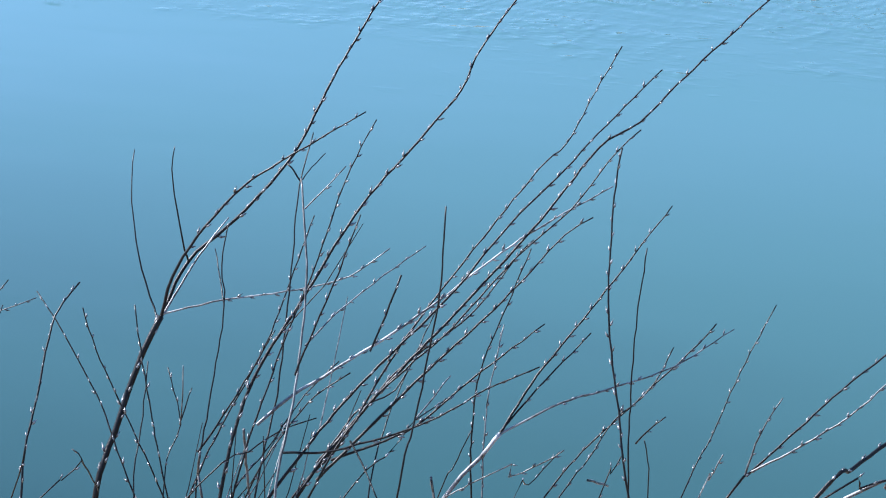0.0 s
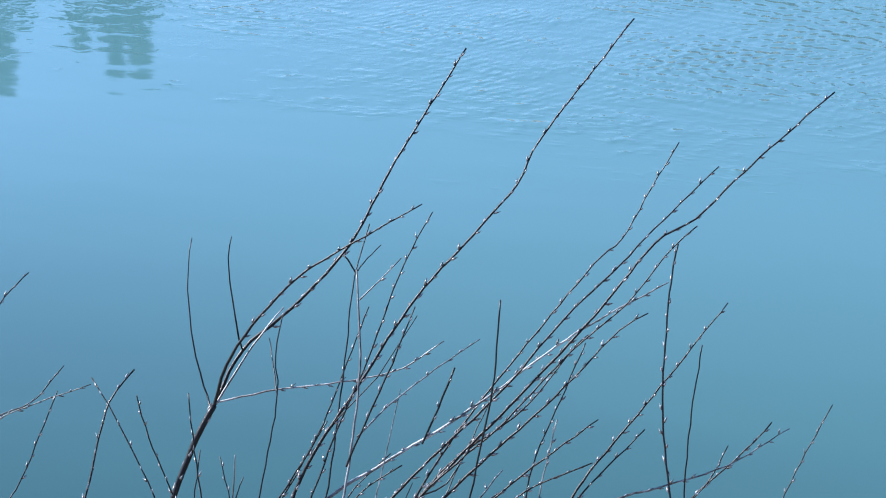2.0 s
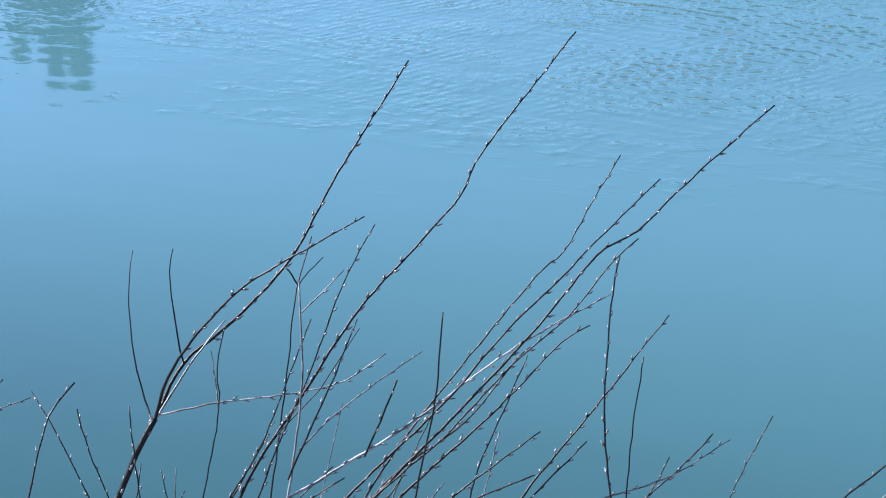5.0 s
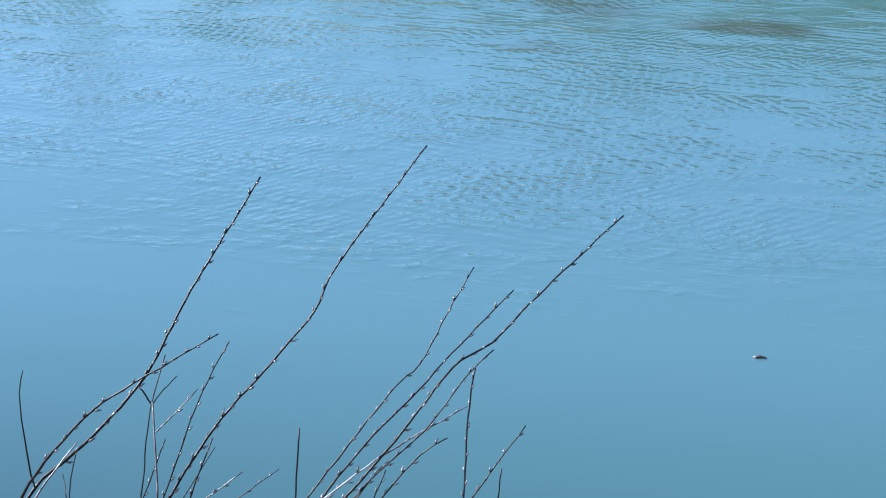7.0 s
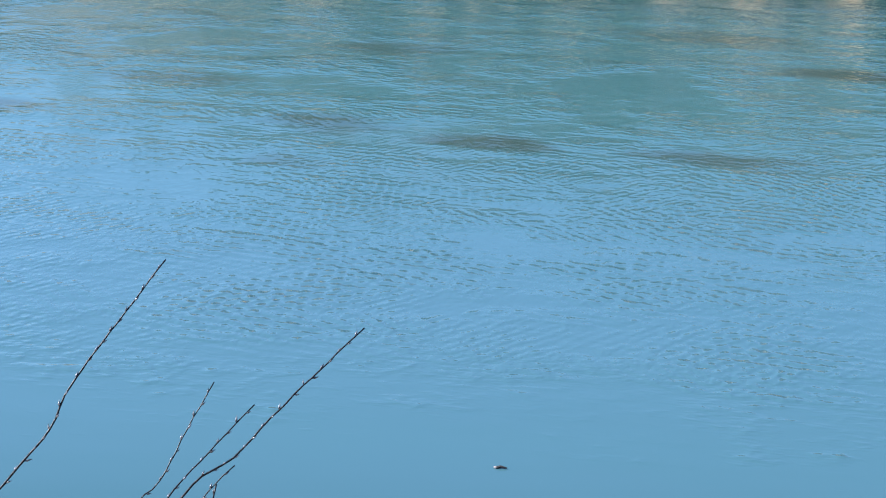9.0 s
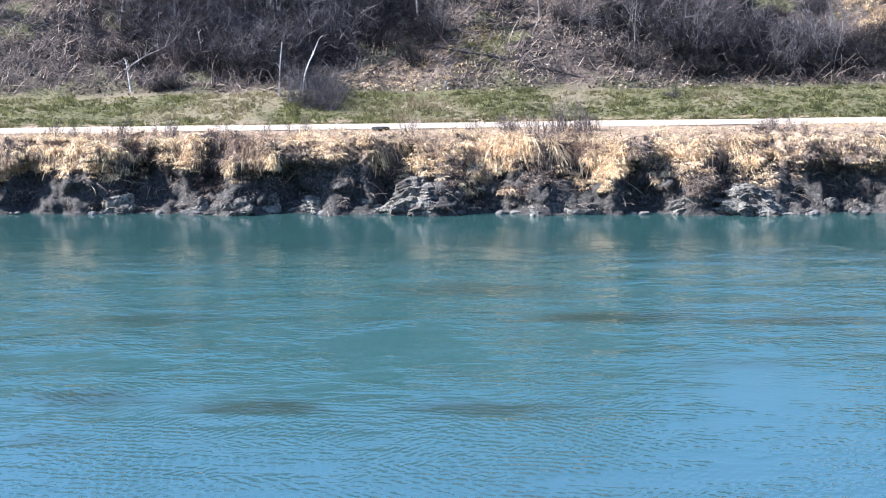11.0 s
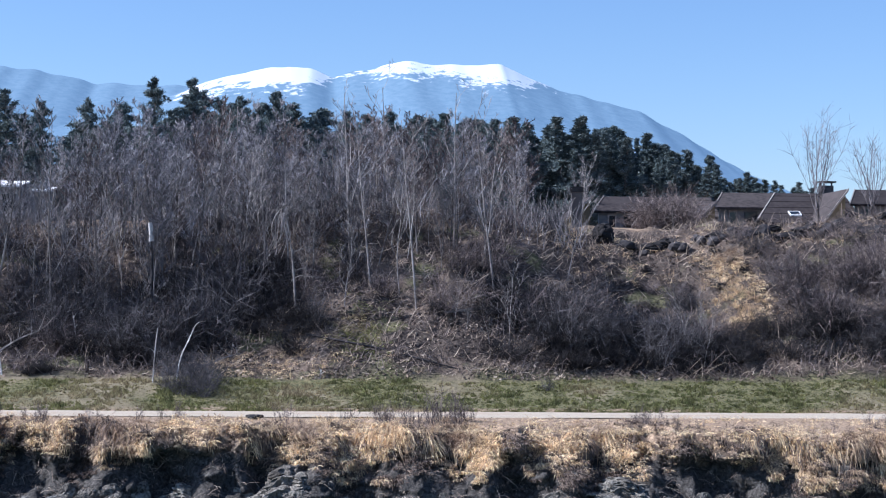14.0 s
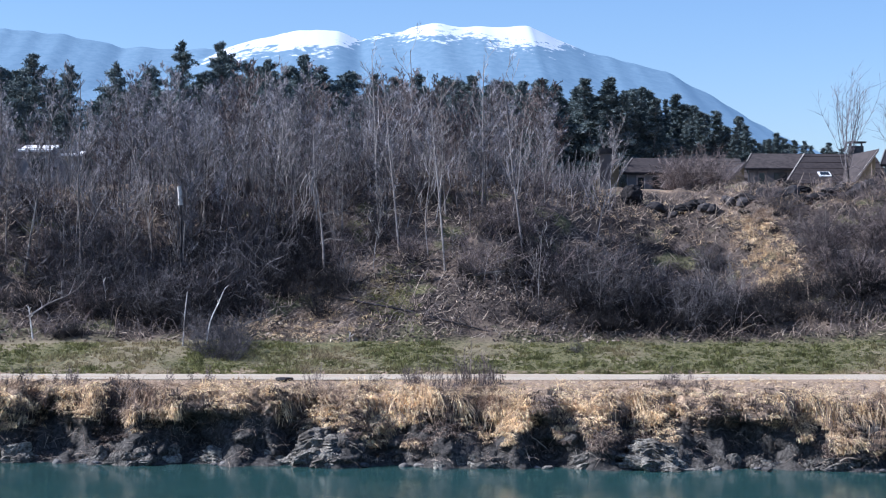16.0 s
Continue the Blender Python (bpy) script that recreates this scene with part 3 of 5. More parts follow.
def wooded(x, y):
    glimpse = y < 107 and -0.184 < x / y < -0.154 and random.random() < 0.75
    return x < 9.5 + 0.11 * (y - 95) and not glimpse


scatter(copse_trees, 6.6, 70, -16, 13, 102, 124, 16.0, 18.9, wooded)
scatter(copse_trees, 6.6, 34, -34, -14, 102, 124, 14.2, 16.8, wooded)
scatter(grey_trees, 9.5, 34, -15, 13, 94, 104, 15.0, 18.2, wooded)
scatter(grey_trees, 9.5, 12, -32, -15, 94, 104, 13.5, 16.6, wooded)
scatter(bushy_trees, 7.5, 45, -32, 14, 92, 103, 12.5, 17.4, wooded)
scatter(russet_trees, 7.0, 14, -30, -6, 97, 106, 15.0, 18.0, wooded)
scatter(bushy_trees, 7.5, 18, -80, -34, 86, 112, 15, 20)
scatter(russet_trees, 7.0, 10, 24, 36, 91, 97, 9.8, 12.0)
scatter(bushy_trees, 7.5, 10, 37, 70, 92, 115, 12, 17)

shrubs = [bare_shrub(rnd(2.0, 3.0), 64, 0.9, m, l) for m, l in ((brush_twig, "tangled bare grey-brown shrub on the slope"), (russet_bark, "bare reddish-brown shrub among dead grass")) for _ in range(3)]
for i, ob in enumerate(shrubs):
    away(ob, -14 + 6.5 * i, 91.0)


def off_slide(x, y):
    """Clear of the patch of open straw on the slope."""
    return not (19.2 < x < 23.0 and 88 < y < 99.5) and not (11 < x < 18.5 and y > 95.5)


def off_moss(x, y):
    """Clear of the mossy knoll at the foot of the slope."""
    return not (-0.6 < x < 2.8 and y < 92) and not (-6 < x < 8 and y < 88.4) and not (-3.5 < x < 9.5 and y < 93 and random.random() < 0.75)


# brush in the darkened bark, set where the slope lies in shade
thickets = [bare_shrub(2.2, 120, 1.2, dark_shade_twig, "dense thicket of bare twigs, coloured dark for the slope's shade", "thickets on the slope", "thicket") for _ in range(3)]
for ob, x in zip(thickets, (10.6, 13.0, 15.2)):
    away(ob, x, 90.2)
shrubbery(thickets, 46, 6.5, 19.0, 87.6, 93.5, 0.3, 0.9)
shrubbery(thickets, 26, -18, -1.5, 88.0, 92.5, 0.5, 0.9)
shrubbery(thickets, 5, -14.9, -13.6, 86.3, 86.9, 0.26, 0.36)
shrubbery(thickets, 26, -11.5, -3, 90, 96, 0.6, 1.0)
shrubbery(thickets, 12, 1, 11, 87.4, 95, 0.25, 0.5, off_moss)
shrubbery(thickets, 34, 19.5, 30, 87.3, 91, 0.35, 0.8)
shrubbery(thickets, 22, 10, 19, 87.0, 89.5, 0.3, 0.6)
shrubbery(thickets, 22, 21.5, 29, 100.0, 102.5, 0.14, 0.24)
shrubbery(shrubs, 56, -30, 12, 89.5, 102, 0.55, 1.15, off_moss)
shrubbery(shrubs[:3], 20, -15, -3.5, 88.6, 95, 0.8, 1.4)
shrubbery(shrubs[:3], 14, 8.5, 18, 88.2, 93.5, 0.7, 1.2)
shrubbery(shrubs, 56, 10, 36, 88.4, 96.5, 0.45, 0.9, off_slide)
shrubbery(shrubs, 14, 18, 36, 96.5, 100.5, 0.25, 0.4, off_slide)
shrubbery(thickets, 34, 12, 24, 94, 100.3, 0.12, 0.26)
shrubbery(shrubs, 16, 12, 19, 93.5, 98, 0.25, 0.42)
shrubbery(shrubs[3:], 9, 19.0, 22.0, 110, 113, 0.9, 1.2)
shrubbery(shrubs[3:], 28, 23, 36, 89.5, 96, 0.7, 1.1)
shrubbery(shrubs, 16, 21.5, 36, 94, 99.5, 0.4, 0.7)

pines = [pine(rnd(10, 12), rnd(2.3, 3.0), "dark green pine tree with a ragged crown") for _ in range(5)]
spruces = [pine(rnd(10.5, 12.5), rnd(1.9, 2.5), "dark green conifer in a dense stand", "conifers behind the houses", spire=rnd(0.6, 1.1), name="conifer") for _ in range(5)]
for ob, x in zip(pines, (-23.6, -17.9, -13.2, -10.4, -4.6)):
    away(ob, x, 128, 0.92)
for i, ob in enumerate(spruces):
    away(ob, 12.0 + 4 * i, 168, 0.95)
for x, y, s in ((-26, 126, 0.9), (-21.5, 130, 0.85), (-15.4, 127, 0.95), (-8.6, 129, 1.02), (-7.0, 126, 0.95), (-1.9, 128, 0.9), (0.6, 130, 0.82),
                (3.6, 127, 0.86), (5.2, 129, 0.8), (7.6, 131, 0.74), (9.2, 128, 0.78), (11.0, 130, 0.8), (-30, 128, 1.0), (-34, 125, 1.0)):
    copy_thing(random.choice(pines), Matrix.Translation((x, y, lift(x, y))) @ pose(0, 0, 0, 0, 0, rnd(0, 360)) @ Matrix.Scale(s, 4))
PINE_BEARING = (-0.205, -0.164, -0.148, -0.126, -0.101, -0.079, -0.041, -0.016, 0.066)
PINE_RISE = (0.107, 0.105, 0.095, 0.103, 0.101, 0.112, 0.112, 0.104, 0.095)
for _ in range(95):
    x, y = rnd(-44, 12), rnd(132, 152)
    z = lift(x, y)
    copy_thing(random.choice(pines), Matrix.Translation((x, y, z)) @ pose(0, 0, 0, 0, 0, rnd(0, 360)) @ Matrix.Scale((8 + y * (float(np.interp(x / y, PINE_BEARING, PINE_RISE)) - rnd(-0.002, 0.012)) - z) / 11, 4) @ Matrix.Diagonal((1.6, 1.6, 1, 1)))
for _ in range(280):
    x, y = rnd(8, 41), rnd(150, 186)
    top = 8 + (float(np.interp(x, (8, 15.3, 20.2, 25.2, 29, 33.9, 36.9, 40.4, 44), (16.6, 16.8, 16.8, 15.6, 15, 12.3, 10.4, 11.2, 10.4))) + rnd(-2.8, 0.6) + 0.7 * wob(x, 0, 1, 0.35)) * y / 170
    z = lift(x, y)
    copy_thing(random.choice(spruces), Matrix.Translation((x, y, z)) @ pose(0, 0, 0, 0, 0, rnd(0, 360)) @ Matrix.Scale(max(0.4, (top - z) / 11.5), 4) @ Matrix.Diagonal((1.8, 1.8, 1, 1)))
for _ in range(14):
    x, y = rnd(36, 56), rnd(158, 190)
    z = lift(x, y)
    copy_thing(random.choice(pines), Matrix.Translation((x, y, z)) @ pose(0, 0, 0, 0, 0, rnd(0, 360)) @ Matrix.Scale((rnd(17.6, 19.4) - z) / 11, 4))

# trees on the far bank upstream, mirrored in the calm water
for x, y, s in ((-47.8, 72.5, 1.9), (-49.5, 72.5, 2.2), (-50.6, 73, 2.3), (-51.6, 73.0, 2.2), (-52.8, 73.5, 2.0), (-58.0, 72.0, 2.2), (-59.5, 73, 2.3), (-61, 73, 2.3), (-63.0, 74.0, 2.3), (-66, 73, 2.3), (-71, 73, 2.2)):
    copy_thing(random.choice(bushy_trees), Matrix.Translation((x, y, lift(x, y))) @ pose(0, 0, 0, 0, 0, rnd(0, 360)) @ Matrix.Scale(s, 4))

for x, y, s in ((-48.6, 73.5, 1.43), (-49.7, 74.5, 1.54), (-50.6, 73.0, 1.50), (-51.5, 75, 1.60), (-52.4, 73.6, 1.41), (-56.4, 74.5, 1.54), (-57.5, 73.5, 1.63), (-59, 74.5, 1.67), (-60.5, 73.5, 1.58), (-62, 75, 1.63), (-65, 75, 1.58)):
    copy_thing(spruces[int(-x * 7) % 5], Matrix.Translation((x, y, lift(x, y))) @ pose(0, 0, 0, 0, 0, x * 50) @ Matrix.Scale(s, 4) @ Matrix.Diagonal((1.05, 1.05, 1, 1)))

# low brush under the trees of the terrace
tb = Tubes()
for _ in range(3600):
    x, y = rnd(-34, 14), rnd(99, 124)
    p = Vector((x, y, lift(x, y) - 0.05))
    d = Vector((rnd(-0.5, 0.5), rnd(-0.5, 0.5), 1)).normalized()
    l = rnd(0.8, 2.6)
    tb.tube([p, p + d * l * 0.5 + unit() * 0.1, p + d * l + unit() * 0.2], 0.02, 0.008, 3)
tagged(new("undergrowth", tb.mesh("undergrowth", twig_bark)), "dense bare brown undergrowth beneath the trees", "undergrowth", kind="stuff")


def pale_trunk(x, y, height, lean, r=0.062):
    """A slender pale trunk that stands out from the thicket."""
    ob = bare_tree(height, r, lean, (2, 3, 8), pale_trunk_bark, hazed_twig, "tall thin pale-barked bare tree in the thicket", 0.7, crook=0.03)
    away(ob, x, y)


pale_trunk_bark = surface("pale_trunk_bark", (0.16, 0.145, 0.135), (0.37, 0.34, 0.31), 0.3, 0.95, 0.01, (0.2, 0.175, 0.155))
pale_twig = surface("pale_twigs", (0.1, 0.09, 0.086), (0.3, 0.275, 0.255), 0.6, 0.95, 0, None, True)
for x, y, h, l in ((0.63, 95.0, 9.0, -0.06), (1.63, 93.0, 8.8, -0.06), (3.98, 91.5, 9.6, -0.06), (-2.6, 94.5, 6.6, -0.05), (6.18, 97, 8.6, 0.0),
                   (8.11, 93.2, 9.4, -0.09), (2.4, 99, 8.0, 0.03), (-5.6, 98, 7.8, 0.02), (-13.5, 100, 7.0, 0.02)):
    pale_trunk(x, y, h, l)


pale_trees = [bare_tree(rnd(6.5, 8), 0.038, rnd(-0.12, 0.12), (2, 4, 12), pale_trunk_bark, pale_twig, "crooked pale-barked bare tree with upswept branches", 0.75, "pale trees in the thicket", 0.016, 0.13) for _ in range(5)]
for ob, x in zip(pale_trees, (-11.2, -3.4, 2.0, 7.4, 12.2)):
    away(ob, x, 94.5 + 0.1 * x)
scatter(pale_trees, 7.2, 30, -16, 13.5, 92.5, 101, 13.2, 17.4, wooded)
scatter(pale_trees, 7.2, 18, 4, 19, 87.6, 92.5, 6.3, 9.5)
scatter(pale_trees, 7.2, 10, 22, 33, 89, 96, 8.0, 11.5)
scatter(pale_trees, 7.2, 12, -16, 15, 89.5, 95, 8.0, 12.5, wooded)


def weeping_snag(x, y, top):
    """A snapped tree whose broken white branches hang from the break."""
    root = thing("broken_tree", "snapped pale tree with broken branches hanging down", "dead tree", "", (x, y, lift(x, y)))
    h = top - lift(x, y)
    a, b = Tubes(), Tubes()
    a.tube(spline([Vector((0.35, 0, -0.3)), Vector((0.2, 0, h * 0.4)), Vector((-0.05, 0, h * 0.75)), Vector((-0.35, 0, h))], 0.4), 0.075, 0.035, 6)
    put_part("trunk", a.mesh("trunk", pale_trunk_bark), root)
    for i in range(16):
        p = Vector((-0.35 + rnd(0, 0.3), 0, h * rnd(0.86, 1.0)))
        o = Vector((-rnd(0.1, 1.0), rnd(-0.4, 0.2), 0))
        l = rnd(0.9, 2.4)
        b.tube(spline([p, p + o * 0.6 + Vector((0, 0, -0.15 * l)), p + o + Vector((rnd(-0.2, 0.2), 0, -0.6 * l)), p + o * 1.2 + Vector((rnd(-0.4, 0.4), 0, -l))], 0.3), 0.022, 0.008, 4)
    for i in range(5):
        p = Vector((0.1, 0, h * rnd(0.3, 0.7)))
        b.tube(spline([p, p + Vector((rnd(0.4, 0.9), -0.1, 0.25)), p + Vector((rnd(1.0, 2.2), -0.2, rnd(0.1, 0.6)))], 0.3), 0.024, 0.008, 4)
    tagged(put_part("hanging_brushwood", b.mesh("hanging_brushwood", pale_twig), root), kind="stuff")


def snag(x, y, top, r, label="broken white birch stem at the edge of the grass"):
    """A dead birch stem: a curved line from its foot to its broken top."""
    z = lift(x, y)
    keys = [Vector((x, y, z - 0.2)), Vector((x * 0.6 + top[0] * 0.4 + rnd(-0.06, 0.06), y, z + (top[1] - z) * 0.5)), Vector((top[0], y + 0.1, top[1]))]
    tb = Tubes()
    tb.tube(spline(keys, 0.2), r, r * 0.6, 7)
    for _ in range(3):
        p = keys[1].lerp(keys[2], rnd(0, 0.8))
        tb.tube([p, p + Vector((rnd(-0.2, 0.2), rnd(-0.2, 0), rnd(0.05, 0.25)))], r * 0.5, r * 0.25, 4)
    return tagged(new("birch_snag", tb.mesh("birch_snag", birch_bark)), label, "dead tree", "birch snags")


snag(-15.9, 86.2, (-16.15, 5.5), 0.045)
snag(-8.66, 84.6, (-8.46, 6.23), 0.036)
bent = snag(-7.6, 84.6, (-6.9, 5.93), 0.036, "bent white birch stem with a drooping tip")
tip = Tubes()
tip.tube(spline([Vector((-6.92, 84.7, 5.88)), Vector((-6.65, 84.7, 6.43)), Vector((-6.22, 84.75, 6.57))], 0.1), 0.026, 0.012, 6)
put_part("tip", tip.mesh("tip", birch_bark), bent)
snag(-13.0, 90, (-13.2, 6.9), 0.045)
snag(-0.82, 86.0, (-0.8, 4.25), 0.05, "short white birch stump in the grass")
stub = snag(-9.4, 91.0, (-9.46, 10.5), 0.085, "dead trunk with a white broken top among dark shrubs")
stub.data.materials[0] = dark_shade_twig
tip = Tubes()
tip.tube([Vector((-9.46, 91.08, 10.45)), Vector((-9.48, 91.08, 10.9)), Vector((-9.54, 91.1, 11.4))], 0.14, 0.1, 8)
put_part("broken_top", tip.mesh("broken_top", birch_bark), stub, "white broken top")
weeping_snag(-2.5, 91.0, 12.45)
snag(-2.9, 95, (-2.3, 9.6), 0.04, "pale leaning dead stem in the thicket")


def fallen_log(a, b, r, mat, label):
    va, vb = Vector(a), Vector(b)
    root = thing("fallen_log", label, "log", "fallen trunks", a)
    mid = (vb - va) * 0.5 + Vector((0, 0, 0.12))
    tb = Tubes()
    line = spline([Vector((0, 0, 0)), mid, vb - va], 0.3)
    tb.tube(line, r, r * 0.5, 6)
    put_part("trunk", tb.mesh("trunk", mat), root)
    for _ in range(9):
        p = random.choice(line[2:])
        tip = p + Vector((rnd(-0.8, 0.8), rnd(-0.5, 0.3), rnd(0.1, 0.9)))
        tb = Tubes()
        tb.tube([p, p.lerp(tip, 0.5) + unit() * 0.08, tip], r * 0.32, 0.009, 4)
        put_part("branch", tb.mesh("branch", mat), root)
    return root


fallen_log((-1.6, 89.2, lift(-1.6, 89.2) + 0.25), (5.9, 86.8, lift(5.9, 86.8)), 0.075, dark_shade_twig, "dark fallen trunk lying across the foot of the slope")
fallen_log((-6.9, 86.2, lift(-6.9, 86.2) + 0.1), (-4.6, 87.4, lift(-4.6, 87.4) + 0.5), 0.05, pale_trunk_bark, "thin pale fallen branch beside the birch stems")
fallen_log((-16.5, 88.0, lift(-16.5, 88.0) + 0.3), (-14.6, 88.5, lift(-14.6, 88.5) + 1.4), 0.045, pale_trunk_bark, "leaning pale dead branch over brush")
fallen_log((5.4, 90.5, lift(5.4, 90.5) + 0.2), (9.5, 91.5, lift(9.5, 91.5) + 0.3), 0.08, tree_bark, "dark log lying on the littered slope")


def bare_crown(x, y, height):
    """A lone tree with a fan of thin upright limbs."""
    root = thing("bare_tree", "lone bare tree with a fan of upright branches", "tree", "bare trees by the houses")
    a, b = Tubes(), Tubes()
    a.tube([Vector((0, 0, -0.3)), Vector((0.05, 0, 0.8)), Vector((0, 0.05, height * 0.3))], 0.13, 0.09, 7)
    for i in range(19):
        w = 2 * math.pi * i / 19
        d = Vector((math.cos(w) * rnd(0.1, 0.55), math.sin(w) * rnd(0.1, 0.55), 1)).normalized()
        p = Vector((0, 0, height * rnd(0.12, 0.34)))
        pts = [p]
        for _ in range(6):
            d = (d + unit() * 0.15 + Vector((0, 0, 0.05))).normalized()
            pts.append(pts[-1] + d * height * 0.112)
        b.tube(pts, 0.021, 0.007, 4)
        for _ in range(15):
            q = random.choice(pts[2:])
            e = (d + unit() * 0.75).normalized()
            w = q + e * height * rnd(0.06, 0.17)
            b.tube([q, q.lerp(w, 0.5) + unit() * 0.03, w], 0.009, 0.005, 3)
    put_part("trunk", a.mesh("trunk", tree_bark), root)
    tagged(put_part("crown", b.mesh("crown", twig_bark), root), kind="stuff")
    away(root, x, y)
    return root


bare_crown(30.2, 112, 7.4)
bare_crown(34.6, 115, 6.0)
bare_crown(17.5, 128, 5.2)

# thin tips that rise over the wood
for x, y, top in ((-16.0, 118, 20.2), (-10.2, 118, 20.4), (-12.0, 117, 19.4), (-0.6, 118, 22.2), (0.4, 119, 20.8), (5.6, 118, 22.0), (2.4, 117, 20.3), (9.0, 118, 19.4), (-20.5, 117, 20.0)):
    m = Matrix.Translation((x, y, lift(x, y))) @ pose(0, 0, 0, 0, 0, rnd(0, 360)) @ Matrix.Scale((top - lift(x, y)) / 9.5, 4)
    copy_thing(grey_trees[random.randrange(6)], m)


# ---- houses on the terrace above the slope ----
def box(bm, x0, x1, y0, y1, z0, z1):
    c = Matrix.Translation(((x0 + x1) / 2, (y0 + y1) / 2, (z0 + z1) / 2)) @ Matrix.Diagonal((x1 - x0, y1 - y0, z1 - z0, 1))
    bmesh.ops.create_cube(bm, size=1, matrix=c)


def box_part(name, dims, mat, parent, label="", bevel=0.0):
    bm = bmesh.new()
    box(bm, *dims)
    if bevel:
        bmesh.ops.bevel(bm, geom=bm.edges[:], offset=bevel, segments=1, affect="EDGES")
    return part(name, bm, mat, parent, label)


def slab(name, corners, thick, mat, parent, label=""):
    """A sloping board or roof plane from four corners."""
    bm = bmesh.new()
    top = [bm.verts.new(c) for c in corners]
    low = [bm.verts.new((c[0], c[1], c[2] - thick)) for c in corners]
    bm.faces.new(top)
    bm.faces.new(low[::-1])
    for i in range(4):
        bm.faces.new((top[i], low[i], low[(i + 1) % 4], top[(i + 1) % 4]))
    bmesh.ops.recalc_face_normals(bm, faces=bm.faces[:])
    return part(name, bm, mat, parent, label)


def house(x0, x1, y0, ridge_z, wall, low_from, chimney_x, label):
    """A low terrace house: its ridge runs along x; from low_from on its front roof comes down further, over a dormer bay."""
    root = thing("house", label, "house", "terrace houses", (0, 0, 0))
    y1, yr, g = y0 + 8.0, y0 + 4.0, lift((x0 + x1) / 2, y0 + 3) - 0.3
    pitch, slant, skew = 0.42, 2.6, 0.42
    eave, low = ridge_z - pitch * 2.7, ridge_z - pitch * 5.4
    bm = bmesh.new()
    prof = [(yr - 2.4, g), (y1, g), (y1, ridge_z - pitch * 3.9), (yr, ridge_z - 0.12), (yr - 2.4, eave + 0.02)]
    for x in (x0, x1):
        bm.faces.new([bm.verts.new((x + (skew * (y - yr) if x == x0 else 0), y, z)) for y, z in prof])
    bm.verts.ensure_lookup_table()
    for i in range(5):
        bm.faces.new([bm.verts[i], bm.verts[(i + 1) % 5], bm.verts[5 + (i + 1) % 5], bm.verts[5 + i]])
    bmesh.ops.recalc_face_normals(bm, faces=bm.faces[:])
    part("wall", bm, wall, root)
    bm = bmesh.new()
    ends = [[bm.verts.new((x + skew * (y - yr), y, z - 0.02)) for y, z in prof] for x in (x0 - 0.06, x0 - 0.004)]
    bm.faces.new(ends[0]), bm.faces.new(ends[1][::-1])
    for i in range(5):
        bm.faces.new((ends[0][i], ends[0][(i + 1) % 5], ends[1][(i + 1) % 5], ends[1][i]))
    bmesh.ops.recalc_face_normals(bm, faces=bm.faces[:])
    part("gable_wall", bm, wall, root)
    roof = slab("roof", [(x0 - 0.3 - skew * 2.7, yr - 2.7, eave), (low_from - slant / 2, yr - 2.7, eave), (low_from, yr, ridge_z), (x0 - 0.3, yr, ridge_z)], 0.16, tile_roof, root, "brown tiled roof")
    slab("roof", [(low_from - slant, yr - 5.4, low), (x1 + 0.25, yr - 5.4, low), (x1 + 0.25, yr, ridge_z), (low_from, yr, ridge_z)], 0.16, tile_roof, root, "brown tiled roof coming down low")
    slab("roof", [(x0 - 0.3, yr, ridge_z), (x1 + 0.25, yr, ridge_z), (x1 + 0.25, y1 + 0.3, ridge_z - pitch * 4.3), (x0 - 0.3 + skew * 4.3, y1 + 0.3, ridge_z - pitch * 4.3)], 0.16, tile_roof, root)
    for i in range(5):
        k = (i + 0.5) / 5
        slab("tile_course", [(low_from + 0.02 - slant * k, yr - 5.4 * k - 0.03, ridge_z - 5.4 * k * pitch + 0.02), (x1 + 0.24, yr - 5.4 * k - 0.03, ridge_z - 5.4 * k * pitch + 0.02),
                             (x1 + 0.24, yr - 5.4 * k + 0.03, ridge_z - 5.4 * k * pitch + 0.045), (low_from + 0.02 - slant * k, yr - 5.4 * k + 0.03, ridge_z - 5.4 * k * pitch + 0.045)], 0.03, tile_roof, roof)
    for xa, ya, dx in ((x0 - 0.36, 2.75, -skew * 2.75), (low_from - 0.06, 5.45, -slant)):
        slab("barge_board", [(xa + dx, yr - ya, ridge_z - pitch * ya + 0.05), (xa + dx + 0.07, yr - ya, ridge_z - pitch * ya + 0.05), (xa + 0.07, yr, ridge_z + 0.05), (xa, yr, ridge_z + 0.05)], 0.2, frame_wood, roof, "pale wooden barge board")
    # the bay under the low roof, with its lit side wall
    slab("side_wall", [(low_from + 0.3 - slant, yr - 5.1, low + 0.02), (low_from + 0.45 - slant, yr - 5.1, low + 0.02), (low_from + 0.4, yr - 0.3, ridge_z - 0.35), (low_from + 0.25, yr - 0.3, ridge_z - 0.35)], 3.0, tile_roof, root)
    chim = chimney_x and box_part("chimney", (chimney_x - 0.45, chimney_x + 0.45, yr - 0.4, yr + 0.4, ridge_z - 0.5, ridge_z + 0.55), dark_metal, root, "dark chimney", 0.03)
    if chim:
        box_part("chimney_cap", (chimney_x - 0.6, chimney_x + 0.6, yr - 0.5, yr + 0.5, ridge_z + 0.75, ridge_z + 0.85), dark_metal, chim, "flat chimney cap")
    for dx in (-0.4, 0.4) if chim else ():
        box_part("cap_post", (chimney_x + dx - 0.05, chimney_x + dx + 0.05, yr - 0.05, yr + 0.05, ridge_z + 0.55, ridge_z + 0.75), dark_metal, chim)
    yw = yr - 2.4
    wx = low_from - 2.25
